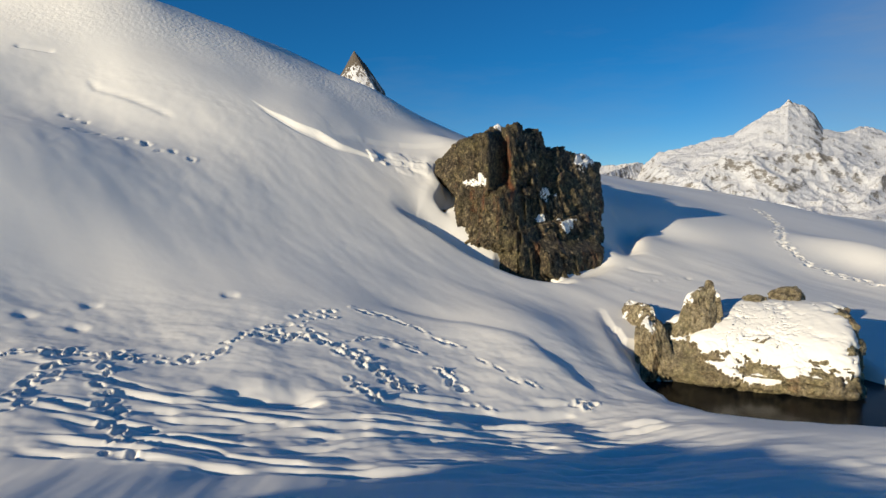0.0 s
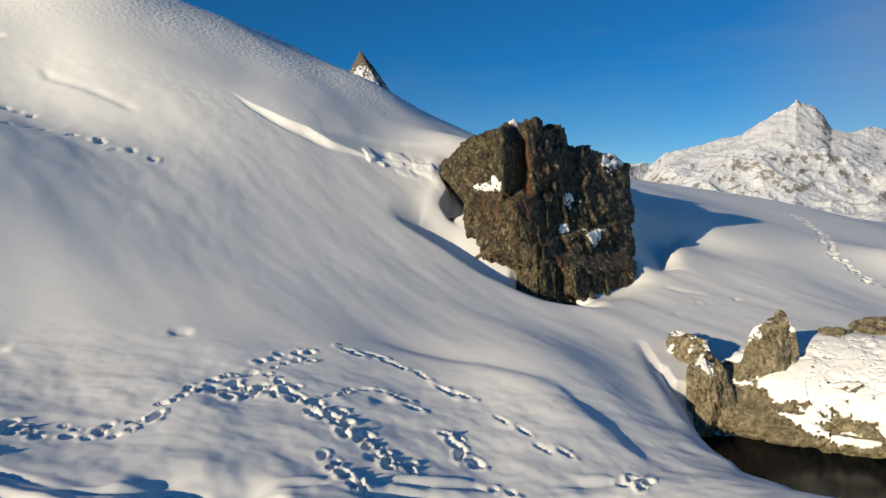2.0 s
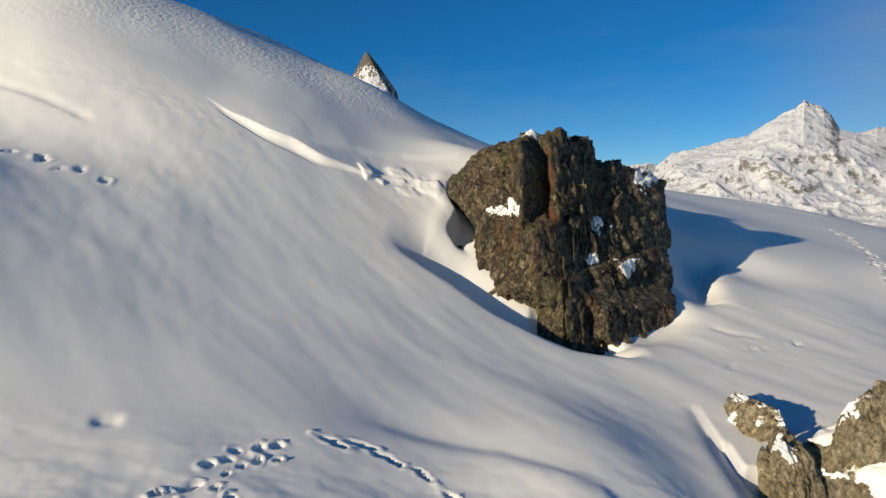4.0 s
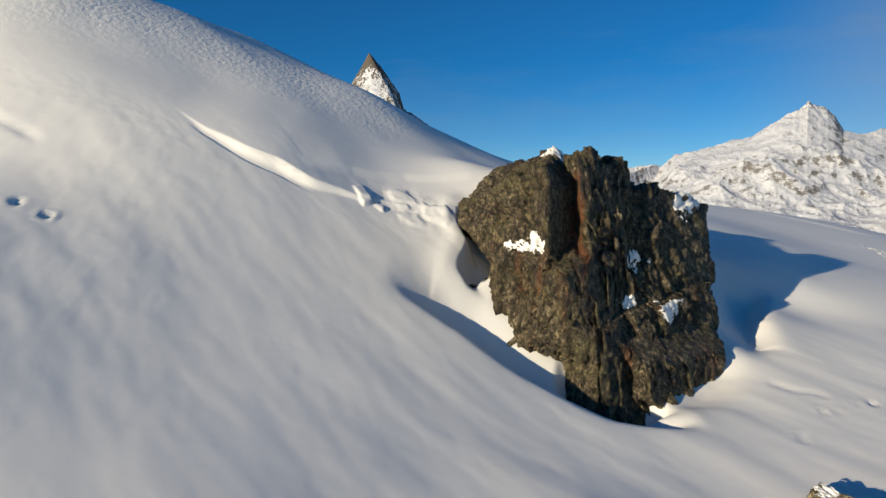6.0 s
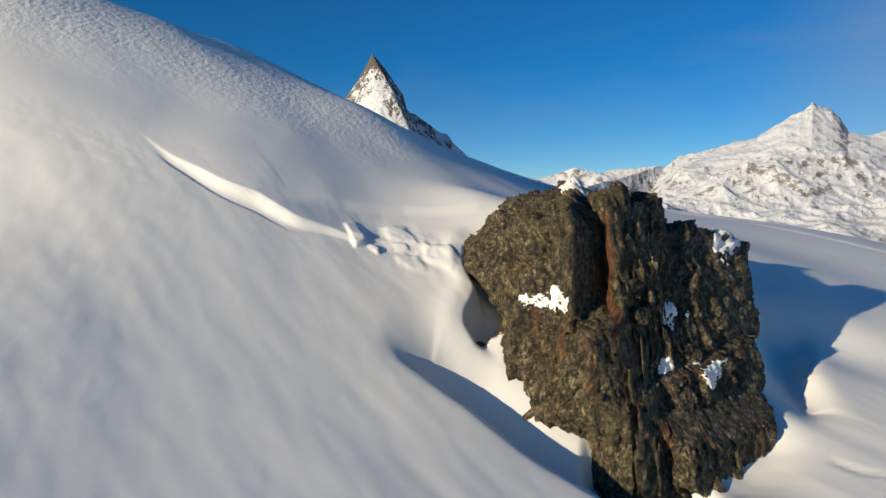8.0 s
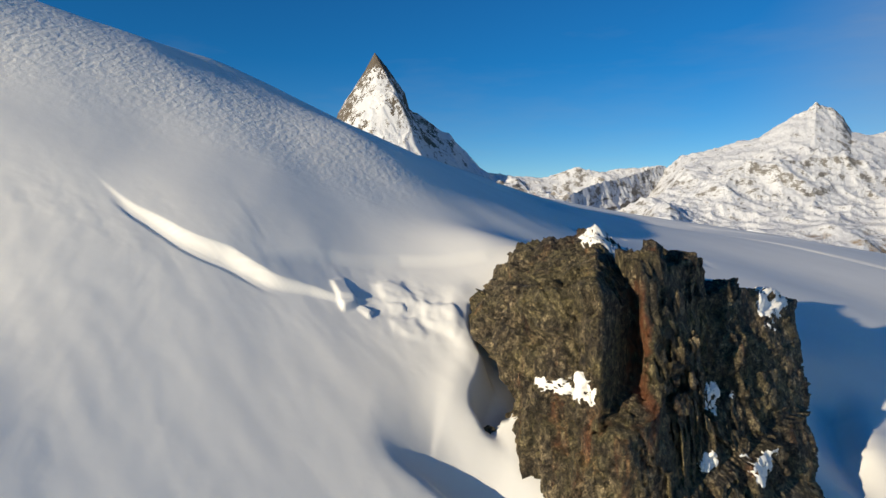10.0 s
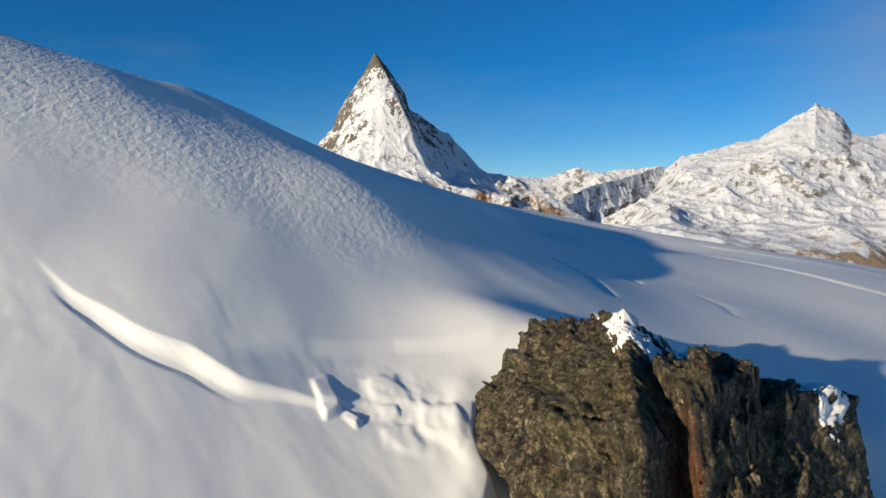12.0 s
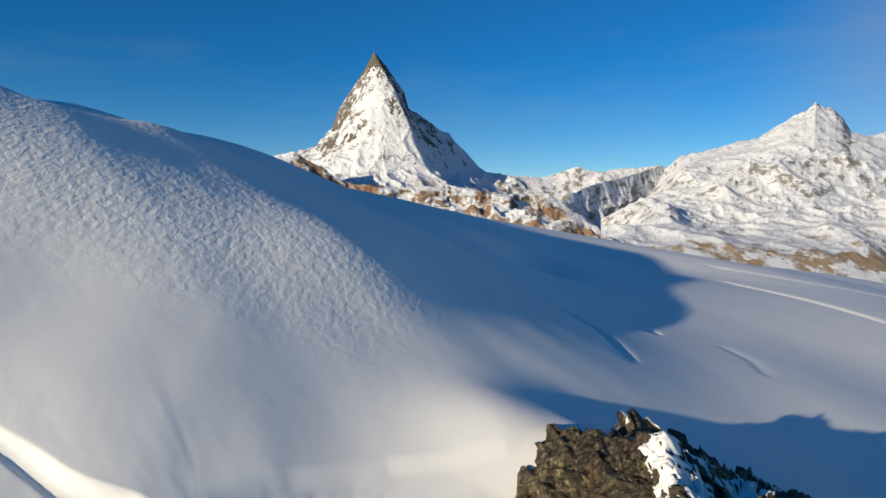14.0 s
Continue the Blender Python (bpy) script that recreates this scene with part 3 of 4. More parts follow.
def axis(*legs):
    """Grid lines: pairs of (from, step), the last a closing value."""
    out = []
    for (a, step), (b, _) in zip(legs, legs[1:]):
        out.extend(np.arange(a, b - step * 0.5, step))
    out.append(legs[-1][0])
    far = np.geomspace(6, 4700, 34)
    return np.concatenate([out[0] - far[::-1], out, out[-1] + far])


def grid_mesh(name, xyz, material_, shade=True):
    """A mesh from an array of rows x columns x 3."""
    r, c = xyz.shape[:2]
    i = np.arange(r * c).reshape(r, c)
    quads = np.stack([i[:-1, :-1], i[:-1, 1:], i[1:, 1:], i[1:, :-1]], -1).reshape(-1, 4)
    me = bpy.data.meshes.new(name)
    me.vertices.add(r * c)
    me.vertices.foreach_set("co", xyz.reshape(-1).astype(np.float32))
    me.loops.add(len(quads) * 4)
    me.loops.foreach_set("vertex_index", quads.reshape(-1).astype(np.int32))
    me.polygons.add(len(quads))
    me.polygons.foreach_set("loop_start", np.arange(0, len(quads) * 4, 4, dtype=np.int32))
    me.polygons.foreach_set("use_smooth", np.full(len(quads), shade))
    me.materials.append(material_)
    me.update(calc_edges=True)
    return me


gx = axis((-70, 1.2), (-26, 0.2), (-19.6, 0.09), (-9.6, 0.048), (5.6, 0.13), (26, 0.5), (80, 0))
gy = axis((-14, 0.8), (10.5, 0.048), (21.0, 0.13), (30.6, 0.034), (33.4, 0.06), (35.2, 0.075), (41.0, 0.14), (50, 0.4), (135, 0))
GX, GY = np.meshgrid(gx, gy)
GZ = ground_height(GX.ravel(), GY.ravel()).reshape(GX.shape)
ground = new("ground", grid_mesh("ground", np.stack([GX, GY, GZ], -1), SNOW))
tagged(ground, "wind-packed snow slope with boot tracks and drifts", "snow", kind="structure")


# near-black, barely reflecting: the gap's deep shade put into the colour
def gap_material():
    m, n, l, b = material("gap_shade_black")
    b.inputs["Base Color"].default_value = (0.006, 0.008, 0.01, 1)
    b.inputs["Roughness"].default_value, b.inputs["IOR"].default_value = 0.2, 1.12
    b.inputs["Specular IOR Level"].default_value = 0.3
    bumped(n, l, b, noise_node(n, l, 3.0, 3, 0.5, place(n)), 0.05, 0.02)
    return m


wx, wy = np.meshgrid(np.linspace(6.2, 24, 30), np.linspace(15.4, 22.4, 20))
water = new("water", grid_mesh("water", np.stack([wx, wy, 0 * wx + GAP_LEVEL], -1), gap_material()))
tagged(water, "flat black sheet for the shaded gap at the foot of the rocks", "water", kind="structure")


# ---- rocks ----
def star_rock(name, centre, facets, dents, material_, detail, seed, rough, size=1.0, ribs=(1.0, 1.0, 0.3), round_=0):
    """A broken block of one or more lobes, each of flat faces (azimuth, elevation, distance from the centre or a point on the face), with hollows (x, y, z, three radii, depth) and cracked relief."""
    bm = bmesh.new()
    bmesh.ops.create_icosphere(bm, subdivisions=detail, radius=1.0)
    me = bpy.data.meshes.new(name)
    bm.to_mesh(me)
    bm.free()
    u = np.empty(len(me.vertices) * 3, np.float32)
    me.vertices.foreach_get("co", u)
    u = u.reshape(-1, 3).astype(float)
    c = np.array(centre)
    r = np.zeros(len(u))
    for lobe in facets:
        enter, leave, soft = np.zeros(len(u)), np.full(len(u), 99.0), 0.0
        for az, el, at in lobe:
            n = np.array((math.cos(radians(el)) * math.cos(radians(az)), math.cos(radians(el)) * math.sin(radians(az)), math.sin(radians(el))))
            d = at if np.isscalar(at) else float(n @ (np.array(at) - c))
            turn = u @ n
            way = d / np.where(np.abs(turn) < 1e-4, 1e-4, turn)
            leave = np.where(turn > 0, np.minimum(leave, way), leave)
            enter = np.where(turn < 0, np.maximum(enter, way), enter)
            if d < 0:
                leave = np.where(turn >= 0, -1, leave)
            if round_:  # worn edges
                soft = soft + (np.maximum(turn, 1e-3) / d) ** round_
        leave = soft ** (-1 / round_) if round_ else leave
        r = np.where((leave > enter) & (leave > r), leave, r)
    for x, y, z, wx, wy, wz, deep in dents:
        r = r - deep * np.exp(-(((c + u * r[:, None] - (x, y, z)) / (wx, wy, wz)) ** 2).sum(1))
    p = c + u * r[:, None]
    s = p * ribs
    bent = np.stack([fbm3(p, 0.9 / size, 3, 0.5, seed + k) for k in range(3)], 1)
    for scale, height, lean, warp, k in ((0.42, 0.3, 0.6, 0.5, 0), (1.0, 0.5, 1.05, 0.35, 30), (2.4, 0.22, 0.48, 0.2, 60), (6.0, 0.07, 0.17, 0.08, 90)):
        _, value, tilt = cells3(s + warp * size * bent, scale / size, seed + k)
        r = r + rough * size * (height * (value - 0.5) + lean * tilt)
    crack = np.abs(fbm3(s, 1.1 / size, 4, 0.55, seed + 3))
    r = r - rough * size * 0.5 * np.exp(-(crack / 0.035) ** 2) + rough * size * 0.07 * fbm3(p, 3.0 / size, 5, 0.6, seed + 5)
    p = c + u * r[:, None]
    me.vertices.foreach_set("co", p.astype(np.float32).reshape(-1))
    me.materials.append(material_)
    me.polygons.foreach_set("use_smooth", np.ones(len(me.polygons), bool))
    me.update()
    return me


def mesh_arrays(me):
    p, n = np.empty(len(me.vertices) * 3, np.float32), np.empty(len(me.vertices) * 3, np.float32)
    me.vertices.foreach_get("co", p)
    me.vertices.foreach_get("normal", n)
    t = np.empty(len(me.polygons) * 3, np.int32)
    me.polygons.foreach_get("vertices", t)
    return p.reshape(-1, 3).astype(float), n.reshape(-1, 3).astype(float), t.reshape(-1, 3)


def snow_on(name, me, weight, thick, label, group="", least=120):
    """Snow lying on a rock's mesh where the weight of its vertices is above nought, thinning out to its edge; each island is a thing."""
    p, n, t = mesh_arrays(me)
    w = weight(p, n)
    keep = t[(w[t] > -0.15).all(1)]
    sides = np.stack([np.linalg.norm(p[keep[:, k]] - p[keep[:, k - 1]], axis=1) for k in range(3)], 1).max(1)
    keep = keep[sides < 4 * np.median(sides)]  # none over a sheer step
    mark = np.arange(len(p))
    while True:
        low = mark[keep].min(1)
        after = mark.copy()
        for k in range(3):
            np.minimum.at(after, keep[:, k], low)
        after = after[after]
        if (after == mark).all():
            break
        mark = after
    lift = thick * (np.sqrt(np.clip(w, 0, 1)) * 1.1) + np.where(w > 0, 0.006, -0.03)
    v = p + (n * 0.7 + (0, 0, 0.3)) * lift[:, None]
    kinds, sizes = np.unique(mark[keep[:, 0]], return_counts=True)
    for kind in kinds[sizes >= least]:
        part_ = keep[mark[keep[:, 0]] == kind]
        if w[part_].max() < 0.05:
            continue
        used, back = np.unique(part_, return_inverse=True)
        out = bpy.data.meshes.new(name)
        out.vertices.add(len(used))
        out.vertices.foreach_set("co", v[used].astype(np.float32).reshape(-1))
        out.loops.add(len(part_) * 3)
        out.loops.foreach_set("vertex_index", back.reshape(-1).astype(np.int32))
        out.polygons.add(len(part_))
        out.polygons.foreach_set("loop_start", np.arange(0, len(part_) * 3, 3, dtype=np.int32))
        out.polygons.foreach_set("use_smooth", np.ones(len(part_), bool))
        out.materials.append(SNOW)
        out.update(calc_edges=True)
        tagged(new(name, out), label, "snow", group)


FRONT = (309, 13, (4.4, 29.0, 7.2))
BACK = [(65, 44, 5.02), (45, 22, 6.00), (125, -7, 5.57), (353, 3, 4.05), (89, -16, 4.60), (27, -34, 5.49), (113, -46, 3.81), (341, -42, 4.79), (65, -66, 3.04), (283, -80, 4.2), (293, 78, 5.21), (1, 69, 3.35), (193, 65, 3.95), (330, 30, 4.65), FRONT]
WEDGE = BACK + [(50, 50, (3.5, 33.2, 10.2)), (178, 49, (2.75, 33.0, 10.38)), (213, 2, (2.4, 28.65, 9.0)), (322, 0, (2.7, 28.15, 9.0)), (182, -35, (0.9, 31.2, 7.6)), (240, 62, (2.4, 29.0, 9.6)), (196, 26, (1.62, 30.1, 9.05)), (335, 48, (3.0, 30.5, 9.98))]
TOWER = BACK + [(130, 0, (5.2, 31.9, 8.0)), (247, 4, (3.7, 28.9, 8.5)), (300, 80, (4.6, 29.9, 9.72)), (40, 0, (5.95, 31.2, 9.0)), (186, 0, 1.3), (225, -50, (3.4, 28.0, 4.35))]
BUTTRESS = BACK + [(130, 0, (5.2, 31.9, 8.0)), (311, 12, (6.5, 31.15, 8.5)), (345, 2, (8.6, 32.2, 6.0)), (45, 76, (6.8, 31.7, 9.05)), (190, 0, 0.3), (225, -50, (3.4, 28.0, 4.35))]
BODY = BACK + [(50, 50, (3.5, 33.2, 10.2)), (170, 22, (1.3, 30.6, 6.0)), (215, 5, (1.9, 29.25, 6.0)), (200, 45, (1.5, 29.8, 6.6)), (285, 60, (3.7, 28.7, 7.1)), (345, 2, (8.6, 32.2, 6.0)), (225, -50, (3.4, 28.0, 4.35)), (272, 0, (4.4, 27.75, 4.0))]
ROOT = BACK[:-1] + [(309, 13, (4.5, 28.85, 7.2)), (345, 2, (8.6, 32.2, 6.0)), (215, 5, (2.55, 29.5, 5.0)), (300, 55, (4.0, 28.7, 6.0)), (200, 80, (4.0, 29.0, 5.2))]
TOE = BACK[:-1] + [(309, 5, (6.2, 28.4, 3.4)), (309, 50, (6.0, 29.0, 4.6)), (345, 2, (8.6, 32.2, 6.0)), (235, 0, (5.0, 28.0, 3.5)), (186, 0, 0.6), (225, -50, (3.4, 28.0, 4.35))]
BOULDER = [WEDGE, TOWER, BUTTRESS, BODY, ROOT, TOE]
BOULDER_HOLLOWS = [(5.95, 31.1, 9.3, 0.3, 0.8, 0.7, 0.5), (3.45, 29.1, 8.6, 0.3, 0.6, 1.0, 0.35), (5.6, 29.7, 8.0, 0.3, 0.8, 1.4, 0.3), (5.0, 28.7, 4.6, 0.25, 0.9, 1.3, 0.3), (2.1, 30.6, 9.4, 0.5, 0.7, 0.4, 0.3), (1.7, 29.9, 8.3, 0.4, 0.6, 0.25, 0.28), (2.3, 28.9, 8.5, 0.25, 0.4, 0.7, 0.22), (3.1, 31.9, 10.1, 0.5, 0.5, 0.4, 0.25), (2.2, 28.9, 6.2, 0.4, 0.5, 0.5, 0.22), (3.2, 28.1, 5.6, 0.3, 0.4, 0.8, 0.22)]
boulder_mesh = star_rock("boulder", (4.8, 31.3, 6.3), BOULDER, BOULDER_HOLLOWS, BOULDER_ROCK, 8, 3, 0.42, ribs=(1.15, 1.15, 0.62))
boulder = tagged(new("boulder", boulder_mesh), "huge dark brown lichen-flecked boulder sunk in a snow slope", "boulder")


def patch(x, y, z, wide, tall, seed):
    """Snow held on a ledge of the boulder, with a ragged outline."""
    def weight(p, n):
        d = np.sqrt(((p[:, 0] - x) / wide) ** 2 + ((p[:, 1] - y) / 0.9) ** 2 + ((p[:, 2] - z) / tall) ** 2)
        return 1 - d + 0.9 * fbm3(p, 1.9, 4, 0.6, seed) + 0.25 * (n[:, 2] - 0.2)
    return weight


for place_, seed in (((2.3, 29.2, 7.35, 0.36, 0.26), 5), ((6.5, 29.9, 5.4, 0.4, 0.5), 7), ((5.75, 29.8, 6.9, 0.32, 0.3), 9), ((5.1, 29.0, 5.7, 0.3, 0.3), 12), ((7.9, 32.4, 8.6, 0.5, 0.5), 14)):
    snow_on("snow_patch", boulder_mesh, patch(*place_, seed), 0.045, "small ragged snow patch clinging to the dark boulder", "snow patches on the boulder")


def lee_snow(p, n):
    back = smooth(p[:, 0], 3.0, 3.7) * smooth(p[:, 1] - 0.5 * p[:, 0], 29.0, 30.0) * smooth(p[:, 2], 7.0, 8.0)
    return back * (1.1 * n[:, 2] + 1.1 * fbm3(p, 2.1, 4, 0.6, 33) - 0.14) - 0.45


snow_on("snow_patch", boulder_mesh, lee_snow, 0.05, "broken snow sheet on the boulder's shaded lee side", "snow patches on the boulder")

SLAB = [(243, 30, 1.77), (243, 63, 1.6), (0, 90, 1.95), (90, 10, 2.2), (182, 8, 3.5), (0, 8, 3.5), (243, -70, 1.0), (120, 40, 2.4), (60, 35, 2.6), (215, -50, 1.9), (90, -60, 2.2), (180, -60, 2.2), (0, -60, 2.2), (325, 10, 2.95)]
SLAB_HOLLOWS = [(8.3, 20.3, 1.2, 0.5, 0.8, 0.7, 0.4)]
slab_mesh = star_rock("rock_slab", (10.85, 21.2, 0.9), [SLAB], SLAB_HOLLOWS, LEDGE_ROCK, 7, 17, 0.4, 0.7, ribs=(1, 1, 1.4), round_=14)
tagged(new("rock_slab", slab_mesh), "broad tilted tan rock slab under a blanket of snow", "rock")
slab_smooth = star_rock("slab_under_snow", (10.85, 21.2, 0.9), [SLAB], SLAB_HOLLOWS, LEDGE_ROCK, 7, 17, 0.06, 0.7, ribs=(1, 1, 1.4), round_=14)


def blanket(p, n):
    hold = 0.8 - 1.3 * smooth(-p[:, 0], -9.5, -8.1) - 0.95 * smooth(p[:, 0], 12.4, 14.0) - 0.75 * smooth(-p[:, 2], -1.7, -0.6)
    return hold + 1.2 * (n[:, 2] - 0.65) + 0.85 * fbm3(p * (0.7, 1.0, 1.9), 1.7, 5, 0.6, 40)


snow_on("snow_blanket", slab_smooth, blanket, 0.13, "patchy bright snow lying on the tan slab")


def small_rock(name, at, half, seed, label, material_=LEDGE_ROCK, detail=6, lean=0, taper=0):
    """A loose block of the half sizes given."""
    rng = random.Random(seed)
    facets = [(az + rng.uniform(-14, 14), el + rng.uniform(-8, 8) + (taper if -20 < el < 20 else 0), rng.uniform(0.85, 1.08) - taper * 0.012) for az, el in ((0, 0), (60, 10), (120, -5), (180, 5), (240, 8), (300, 0), (30, 48), (150, 50), (270, 46), (0, -80), (90, -40), (270, -40), (200, 75))]
    me = star_rock(name, (0, 0, 0), [facets], (), material_, detail, seed, 0.4, 0.8, round_=16)
    me.transform(Matrix.LocRotScale(at, Euler((0, radians(lean), rng.uniform(-0.4, 0.4))), half))
    me.update()
    return tagged(new(name, me), label, "rock", "rocks beside the slab"), me


def cap(low, seed, lift=0.0):
    return lambda p, n: 1.3 * (n[:, 2] - 0.55) + 0.8 * fbm3(p, 2.2, 4, 0.6, seed) + lift - 2 * smooth(-p[:, 2], -low - 0.1, -low + 0.1)


_, block_mesh = small_rock("rock_block", (7.7, 21.5, 1.45), (0.62, 0.85, 1.15), 51, "upright cracked tan rock block dusted with snow", lean=-10, taper=10)
snow_on("snow_patch", block_mesh, cap(0.6, 52, -0.2), 0.04, "thin snow caught on an upright rock")
_, spire_mesh = small_rock("rock_spire", (9.15, 21.3, 2.55), (0.72, 0.6, 1.15), 53, "pointed yellow-lichened rock spire above the slab", lean=6, taper=16)
snow_on("snow_patch", spire_mesh, cap(2.2, 54, -0.25), 0.04, "thin snow caught on the rock spire")
_, leaf_mesh = small_rock("rock_flake", (7.7, 23.4, float(ground_height(np.array([7.7]), np.array([23.4]))[0]) + 0.2), (0.24, 0.85, 0.48), 55, "thin leaning rock flake with snow on one side", lean=28)
snow_on("snow_patch", leaf_mesh, cap(1.4, 56, -0.3), 0.05, "snow lying along a leaning rock flake")
small_rock("rock", (12.4, 22.1, 3.0), (0.55, 0.45, 0.36), 57, "rounded yellow-green lichened rock behind the slab")
small_rock("rock", (11.2, 22.0, 2.92), (0.34, 0.35, 0.24), 58, "small lichened rock behind the slab")
small_rock("stone", (0.85, 30.3, float(ground_height(np.array([0.85]), np.array([30.3]))[0]) + 0.06), (0.17, 0.13, 0.14), 59, "small dark stone poking out of the snow", BOULDER_ROCK, 4)


# ---- distance ----
EYE_END = (0.0, 20.0, 14.0)
PER = 1 / 1162.0


def skyline(points):
    xs_, ys_ = zip(*points)
    return lambda u: np.interp(u, xs_, ys_)


def ranged(name, u0, u1, near, far, crest, foot, relief, scale, seed, material_, bend=1.0, columns=420, rows=240, crest_at=0.75, fall=0.6, cliff=0.0, gain=0.46):
    """A mountain range seen over its foot: crest and foot give the heights across it, as rise over distance; relief roughens it."""
    u = np.linspace(u0, u1, columns)[None, :]
    v = np.linspace(0, 1, rows)[:, None]
    dist = near + (far - near) * v
    crest_dist = near + (far - near) * crest_at
    x, y = u * dist + EYE_END[0], dist + EYE_END[1] + 0 * u
    even = sum(crest(u + k * 0.02) for k in range(-4, 5)) / 9  # jags of the crest die out down the face
    s = np.clip(v / crest_at, 0, 1)
    top, low = EYE_END[2] + (even + (crest(u) - even) * s ** 8) * crest_dist, EYE_END[2] + foot(u) * near
    s = np.clip(v / crest_at, 0, 1) ** bend
    s = s * (1 - cliff) + cliff * smooth(s + 0.12 * fbm2(x / 130, y / 130, 4, 0.6, seed + 40), 0.84, 0.95)
    z = low + (top - low) * s
    z = np.where(v > crest_at, top - (v - crest_at) * (far - near) * fall, z)
    rough = ridged2(x / scale, y / scale, 8, gain, seed) - 1.3
    hold = 0.05 + 0.95 * np.sin(np.pi * np.clip(v / crest_at, 0, 1)) ** 1.1 * (v < crest_at)
    z = z + relief * rough * hold
    z = z + 9 * fbm2(x / 60, y / 60, 4, 0.55, seed + 60) * np.exp(-((v - crest_at) / 0.06) ** 2)
    return in_parts(name, np.stack([x + 0 * v, y, z], -1), material_, (("foot_slope", 0, int(rows * 0.3)), ("snow_face", int(rows * 0.3), int(rows * 0.62)), ("summit_ridge", int(rows * 0.62), rows - 1)))


def in_parts(name, xyz, material_, bands, bare=None):
    """One mountain of several meshes, each a band of the grid's rows."""
    whole = new(name)
    whole.location = xyz.reshape(-1, 3).mean(0) * (1, 1, 0)
    for part_name, a, b in bands:
        ob = new(part_name, grid_mesh(part_name, xyz[a:b + 1] - np.array(whole.location), material_))
        ob.parent = whole
        if bare is not None:  # some flanks hold no snow
            ob.data.materials.append(PEAK_ROCK)
            rows = bare[a:b, :-1]
            ob.data.polygons.foreach_set("material_index", rows.astype(np.int32).ravel())
    return whole


def px(*pairs):
    return skyline([((a - 784) * PER, (380 - b) * PER) for a, b in pairs])


dent = ranged("mountain_range", 0.24, 0.86, 1900, 4500, px((1040, 420), (1100, 380), (1150, 325), (1172, 300), (1200, 276), (1260, 266), (1300, 252), (1340, 245), (1380, 217), (1405, 205), (1422, 197), (1436, 184), (1450, 192), (1472, 200), (1485, 212), (1500, 238), (1540, 243), (1568, 232), (1660, 250), (1800, 290)),
              px((1040, 420), (1160, 455), (1320, 490), (1568, 530), (1800, 540)), 105, 760, 5, RANGE_FACE, 0.9, 640, 360, gain=0.47)
tagged(dent, "snow-covered mountain massif with scattered rock outcrops", "mountain")
back_range = ranged("mountain_range", -0.02, 0.36, 3500, 4300, px((700, 330), (860, 304), (905, 310), (960, 314), (985, 306), (1020, 294), (1060, 305), (1120, 298), (1165, 293), (1185, 300), (1220, 330)),
                    px((700, 400), (900, 400), (1200, 430)), 110, 520, 9, RANGE_FACE, 0.8, 380, 220)
tagged(back_range, "distant snowy ridge partly in blue shadow", "mountain")


def shadow_wall(parent, material_):
    """An added sheer wall below the back ridge, turned from the sun for shadow."""
    s, t = np.linspace(0, 1, 220)[None, :], np.linspace(0, 1, 120)[:, None]
    dist = 3050 + 850 * s
    u = (980 + 205 * s - 784) * PER
    rise = np.interp(980 + 205 * s, (980, 1005, 1050, 1110, 1150, 1168, 1185), (378, 347, 326, 313, 299, 295, 302))
    rise = rise + 3 * fbm2(s * 22, 0 * s, 4, 0.6, 71)
    top = EYE_END[2] + (380 - rise) * PER * dist
    run = 190 * t + 26 * (ridged2(s * 7 + 0.3 * t, t * 2.2, 6, 0.55, 73) - 1.0) * np.sin(np.pi * t)
    x, y = u * dist + EYE_END[0] + 0.72 * run, dist + EYE_END[1] - 0.69 * run
    ob = new("shaded_wall", grid_mesh("shaded_wall", np.stack([x, y, top - 480 * t + 0 * s], -1) - np.array(parent.location), material_))
    ob.parent = parent


shadow_wall(back_range, WALL_FACE)
band = ranged("mountain_ridge", -0.36, 0.30, 2300, 3300, px((380, 300), (470, 278), (520, 270), (560, 290), (610, 322), (700, 332), (800, 328), (900, 345), (970, 340), (1010, 365), (1060, 405), (1100, 430), (1140, 450)),
              px((380, 420), (700, 430), (900, 440), (1140, 470)), 90, 350, 13, BAND_FACE, 1.0, 460, 260, 0.8, 0.5, 0.14)
tagged(band, "brown cliff-banded snowy ridge below the peak", "mountain")


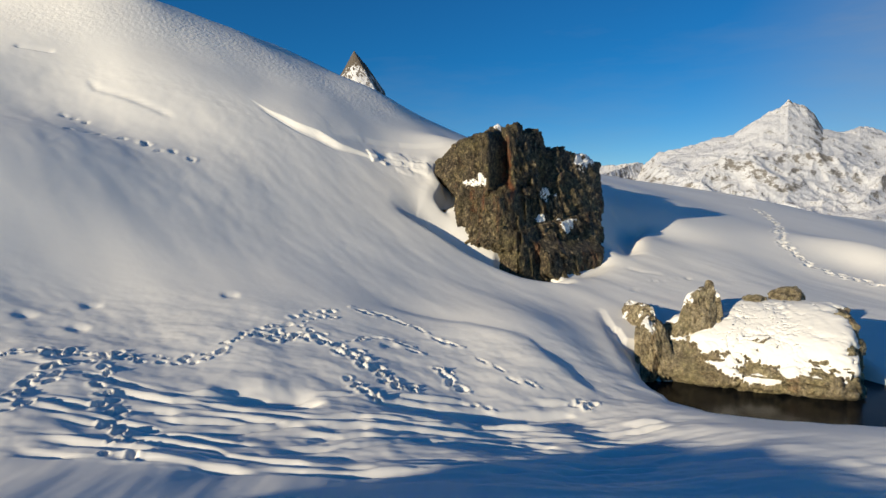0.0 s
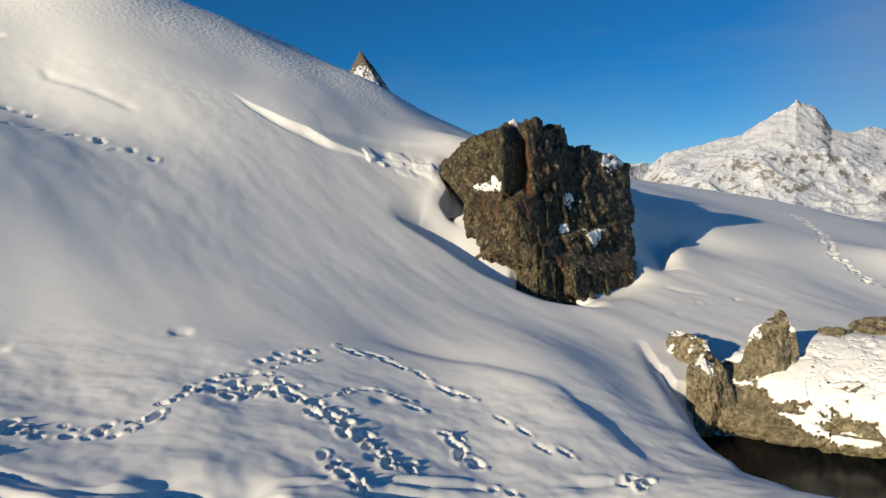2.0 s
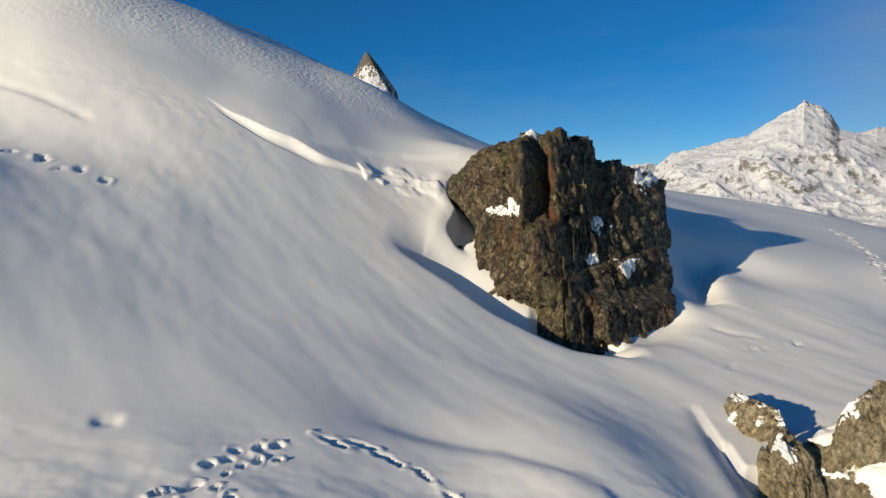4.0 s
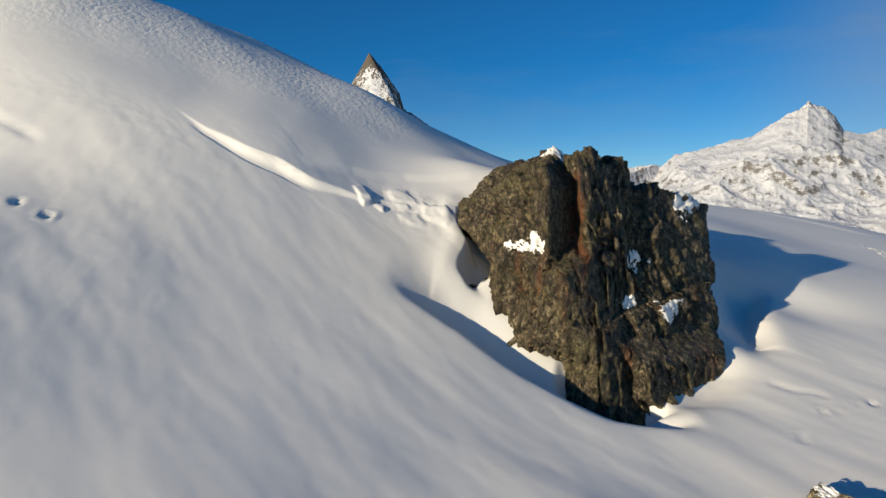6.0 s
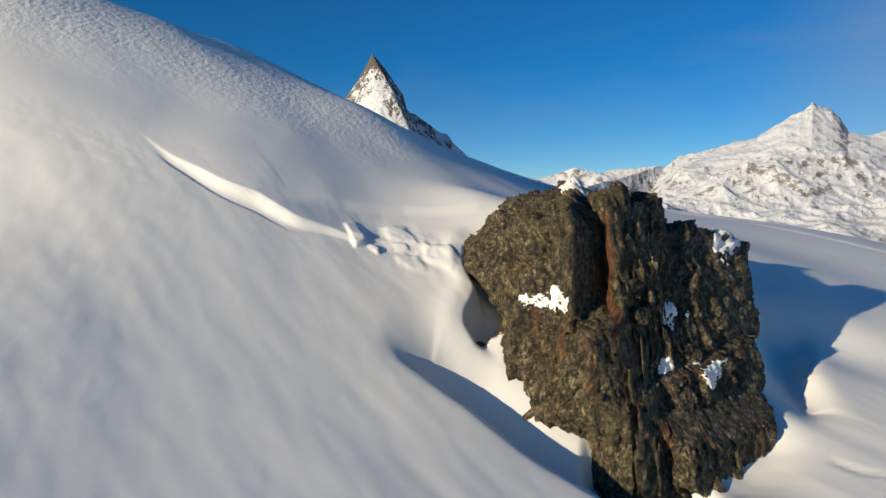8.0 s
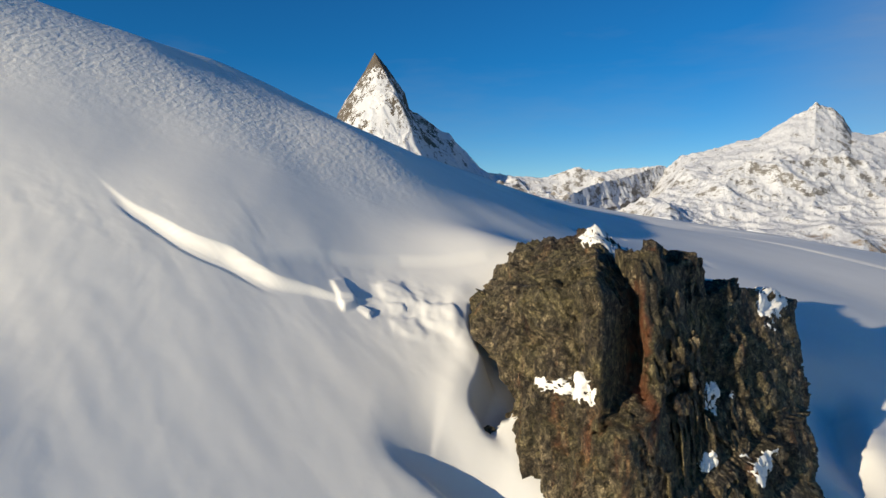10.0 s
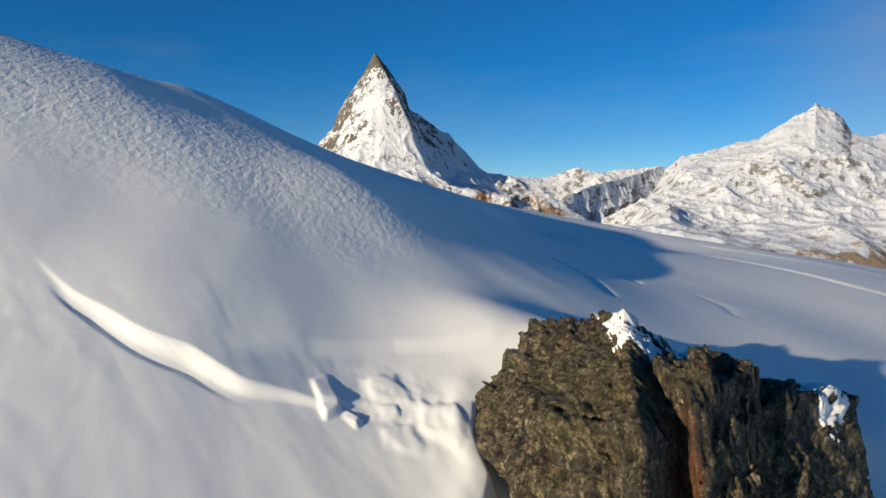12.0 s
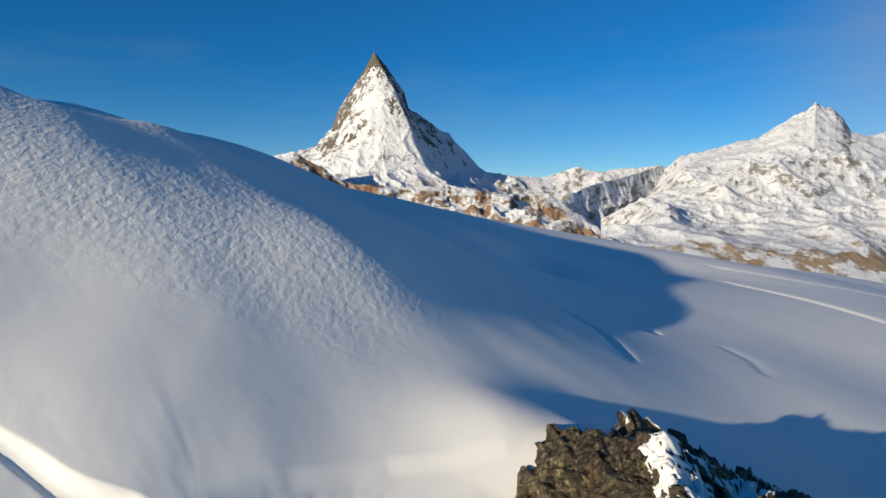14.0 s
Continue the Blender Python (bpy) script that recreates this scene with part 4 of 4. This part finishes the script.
def horn():
    """A four-ridged pyramid; each way from the summit falls by its own profile."""
    top = np.array(((664 - 784) * PER * 4000, 4000 + EYE_END[1], (380 - 96) * PER * 4000 + EYE_END[2]))
    x, y = np.meshgrid(np.linspace(-760, 1040, 450), np.linspace(-800, 700, 380))
    unit = 4000 * PER
    r, az = np.hypot(x, y) / unit + 1e-6, np.degrees(np.arctan2(y, x)) % 360
    # how far each ridge has dropped at a distance from the summit
    zmutt = np.interp(r, (0, 22, 52, 60, 92, 135, 185, 235, 400), (0, 27, 70, 100, 115, 147, 197, 232, 430))
    back = np.interp(r, (0, 40, 400), (0, 55, 480))
    furgg = np.interp(r, (0, 15, 40, 65, 75, 105, 190, 400), (0, 27, 67, 102, 132, 166, 190, 300))
    hornli = np.interp(r, (0, 85, 120, 160, 260, 400), (0, 95, 150, 205, 262, 300))
    order = [(6, zmutt), (95, back), (178, furgg), (304, hornli), (366, zmutt)]
    az = np.where(az < 6, az + 360, az)
    drop = 0 * r
    for (a0, f0), (a1, f1) in zip(order, order[1:]):
        k = (az >= a0) & (az <= a1)
        t = (az - a0) / (a1 - a0)
        mix = smooth(t, 0, 1)
        hollow = np.sin(np.pi * np.clip(t, 0, 1)) * 0.42 * np.minimum(r, 120) * np.exp(-r / 260)
        drop = np.where(k, f0 * (1 - mix) + f1 * mix + hollow, drop)
    z = top[2] - drop * unit
    shaded = smooth(az, 296, 312)
    z = z + (17 - 3 * shaded) * (ridged2(x / 150 + 0.2 * y / 150, y / 150, 8, 0.55, 23) - 0.95) * smooth(r, 2, 90)
    z = np.maximum(z, 60 + 0 * z - 0.1 * r)
    stray = 30 * fbm2(x / 60, y / 60, 5, 0.7, 47)
    bare = ((az + stray < 240) & (az > 150) & (r < 135)) | ((az + stray > 300) & (r + 1.5 * stray < 125)) | (r + stray < 26)
    return in_parts("mountain_peak", np.stack([x + top[0], y + top[1], z], -1), PEAK_FACE, (("snow_apron", 0, 110), ("sunlit_face", 110, 203), ("back_face", 203, 379)), bare)


tagged(horn(), "steep pyramid peak with one snowy sunlit face", "mountain")
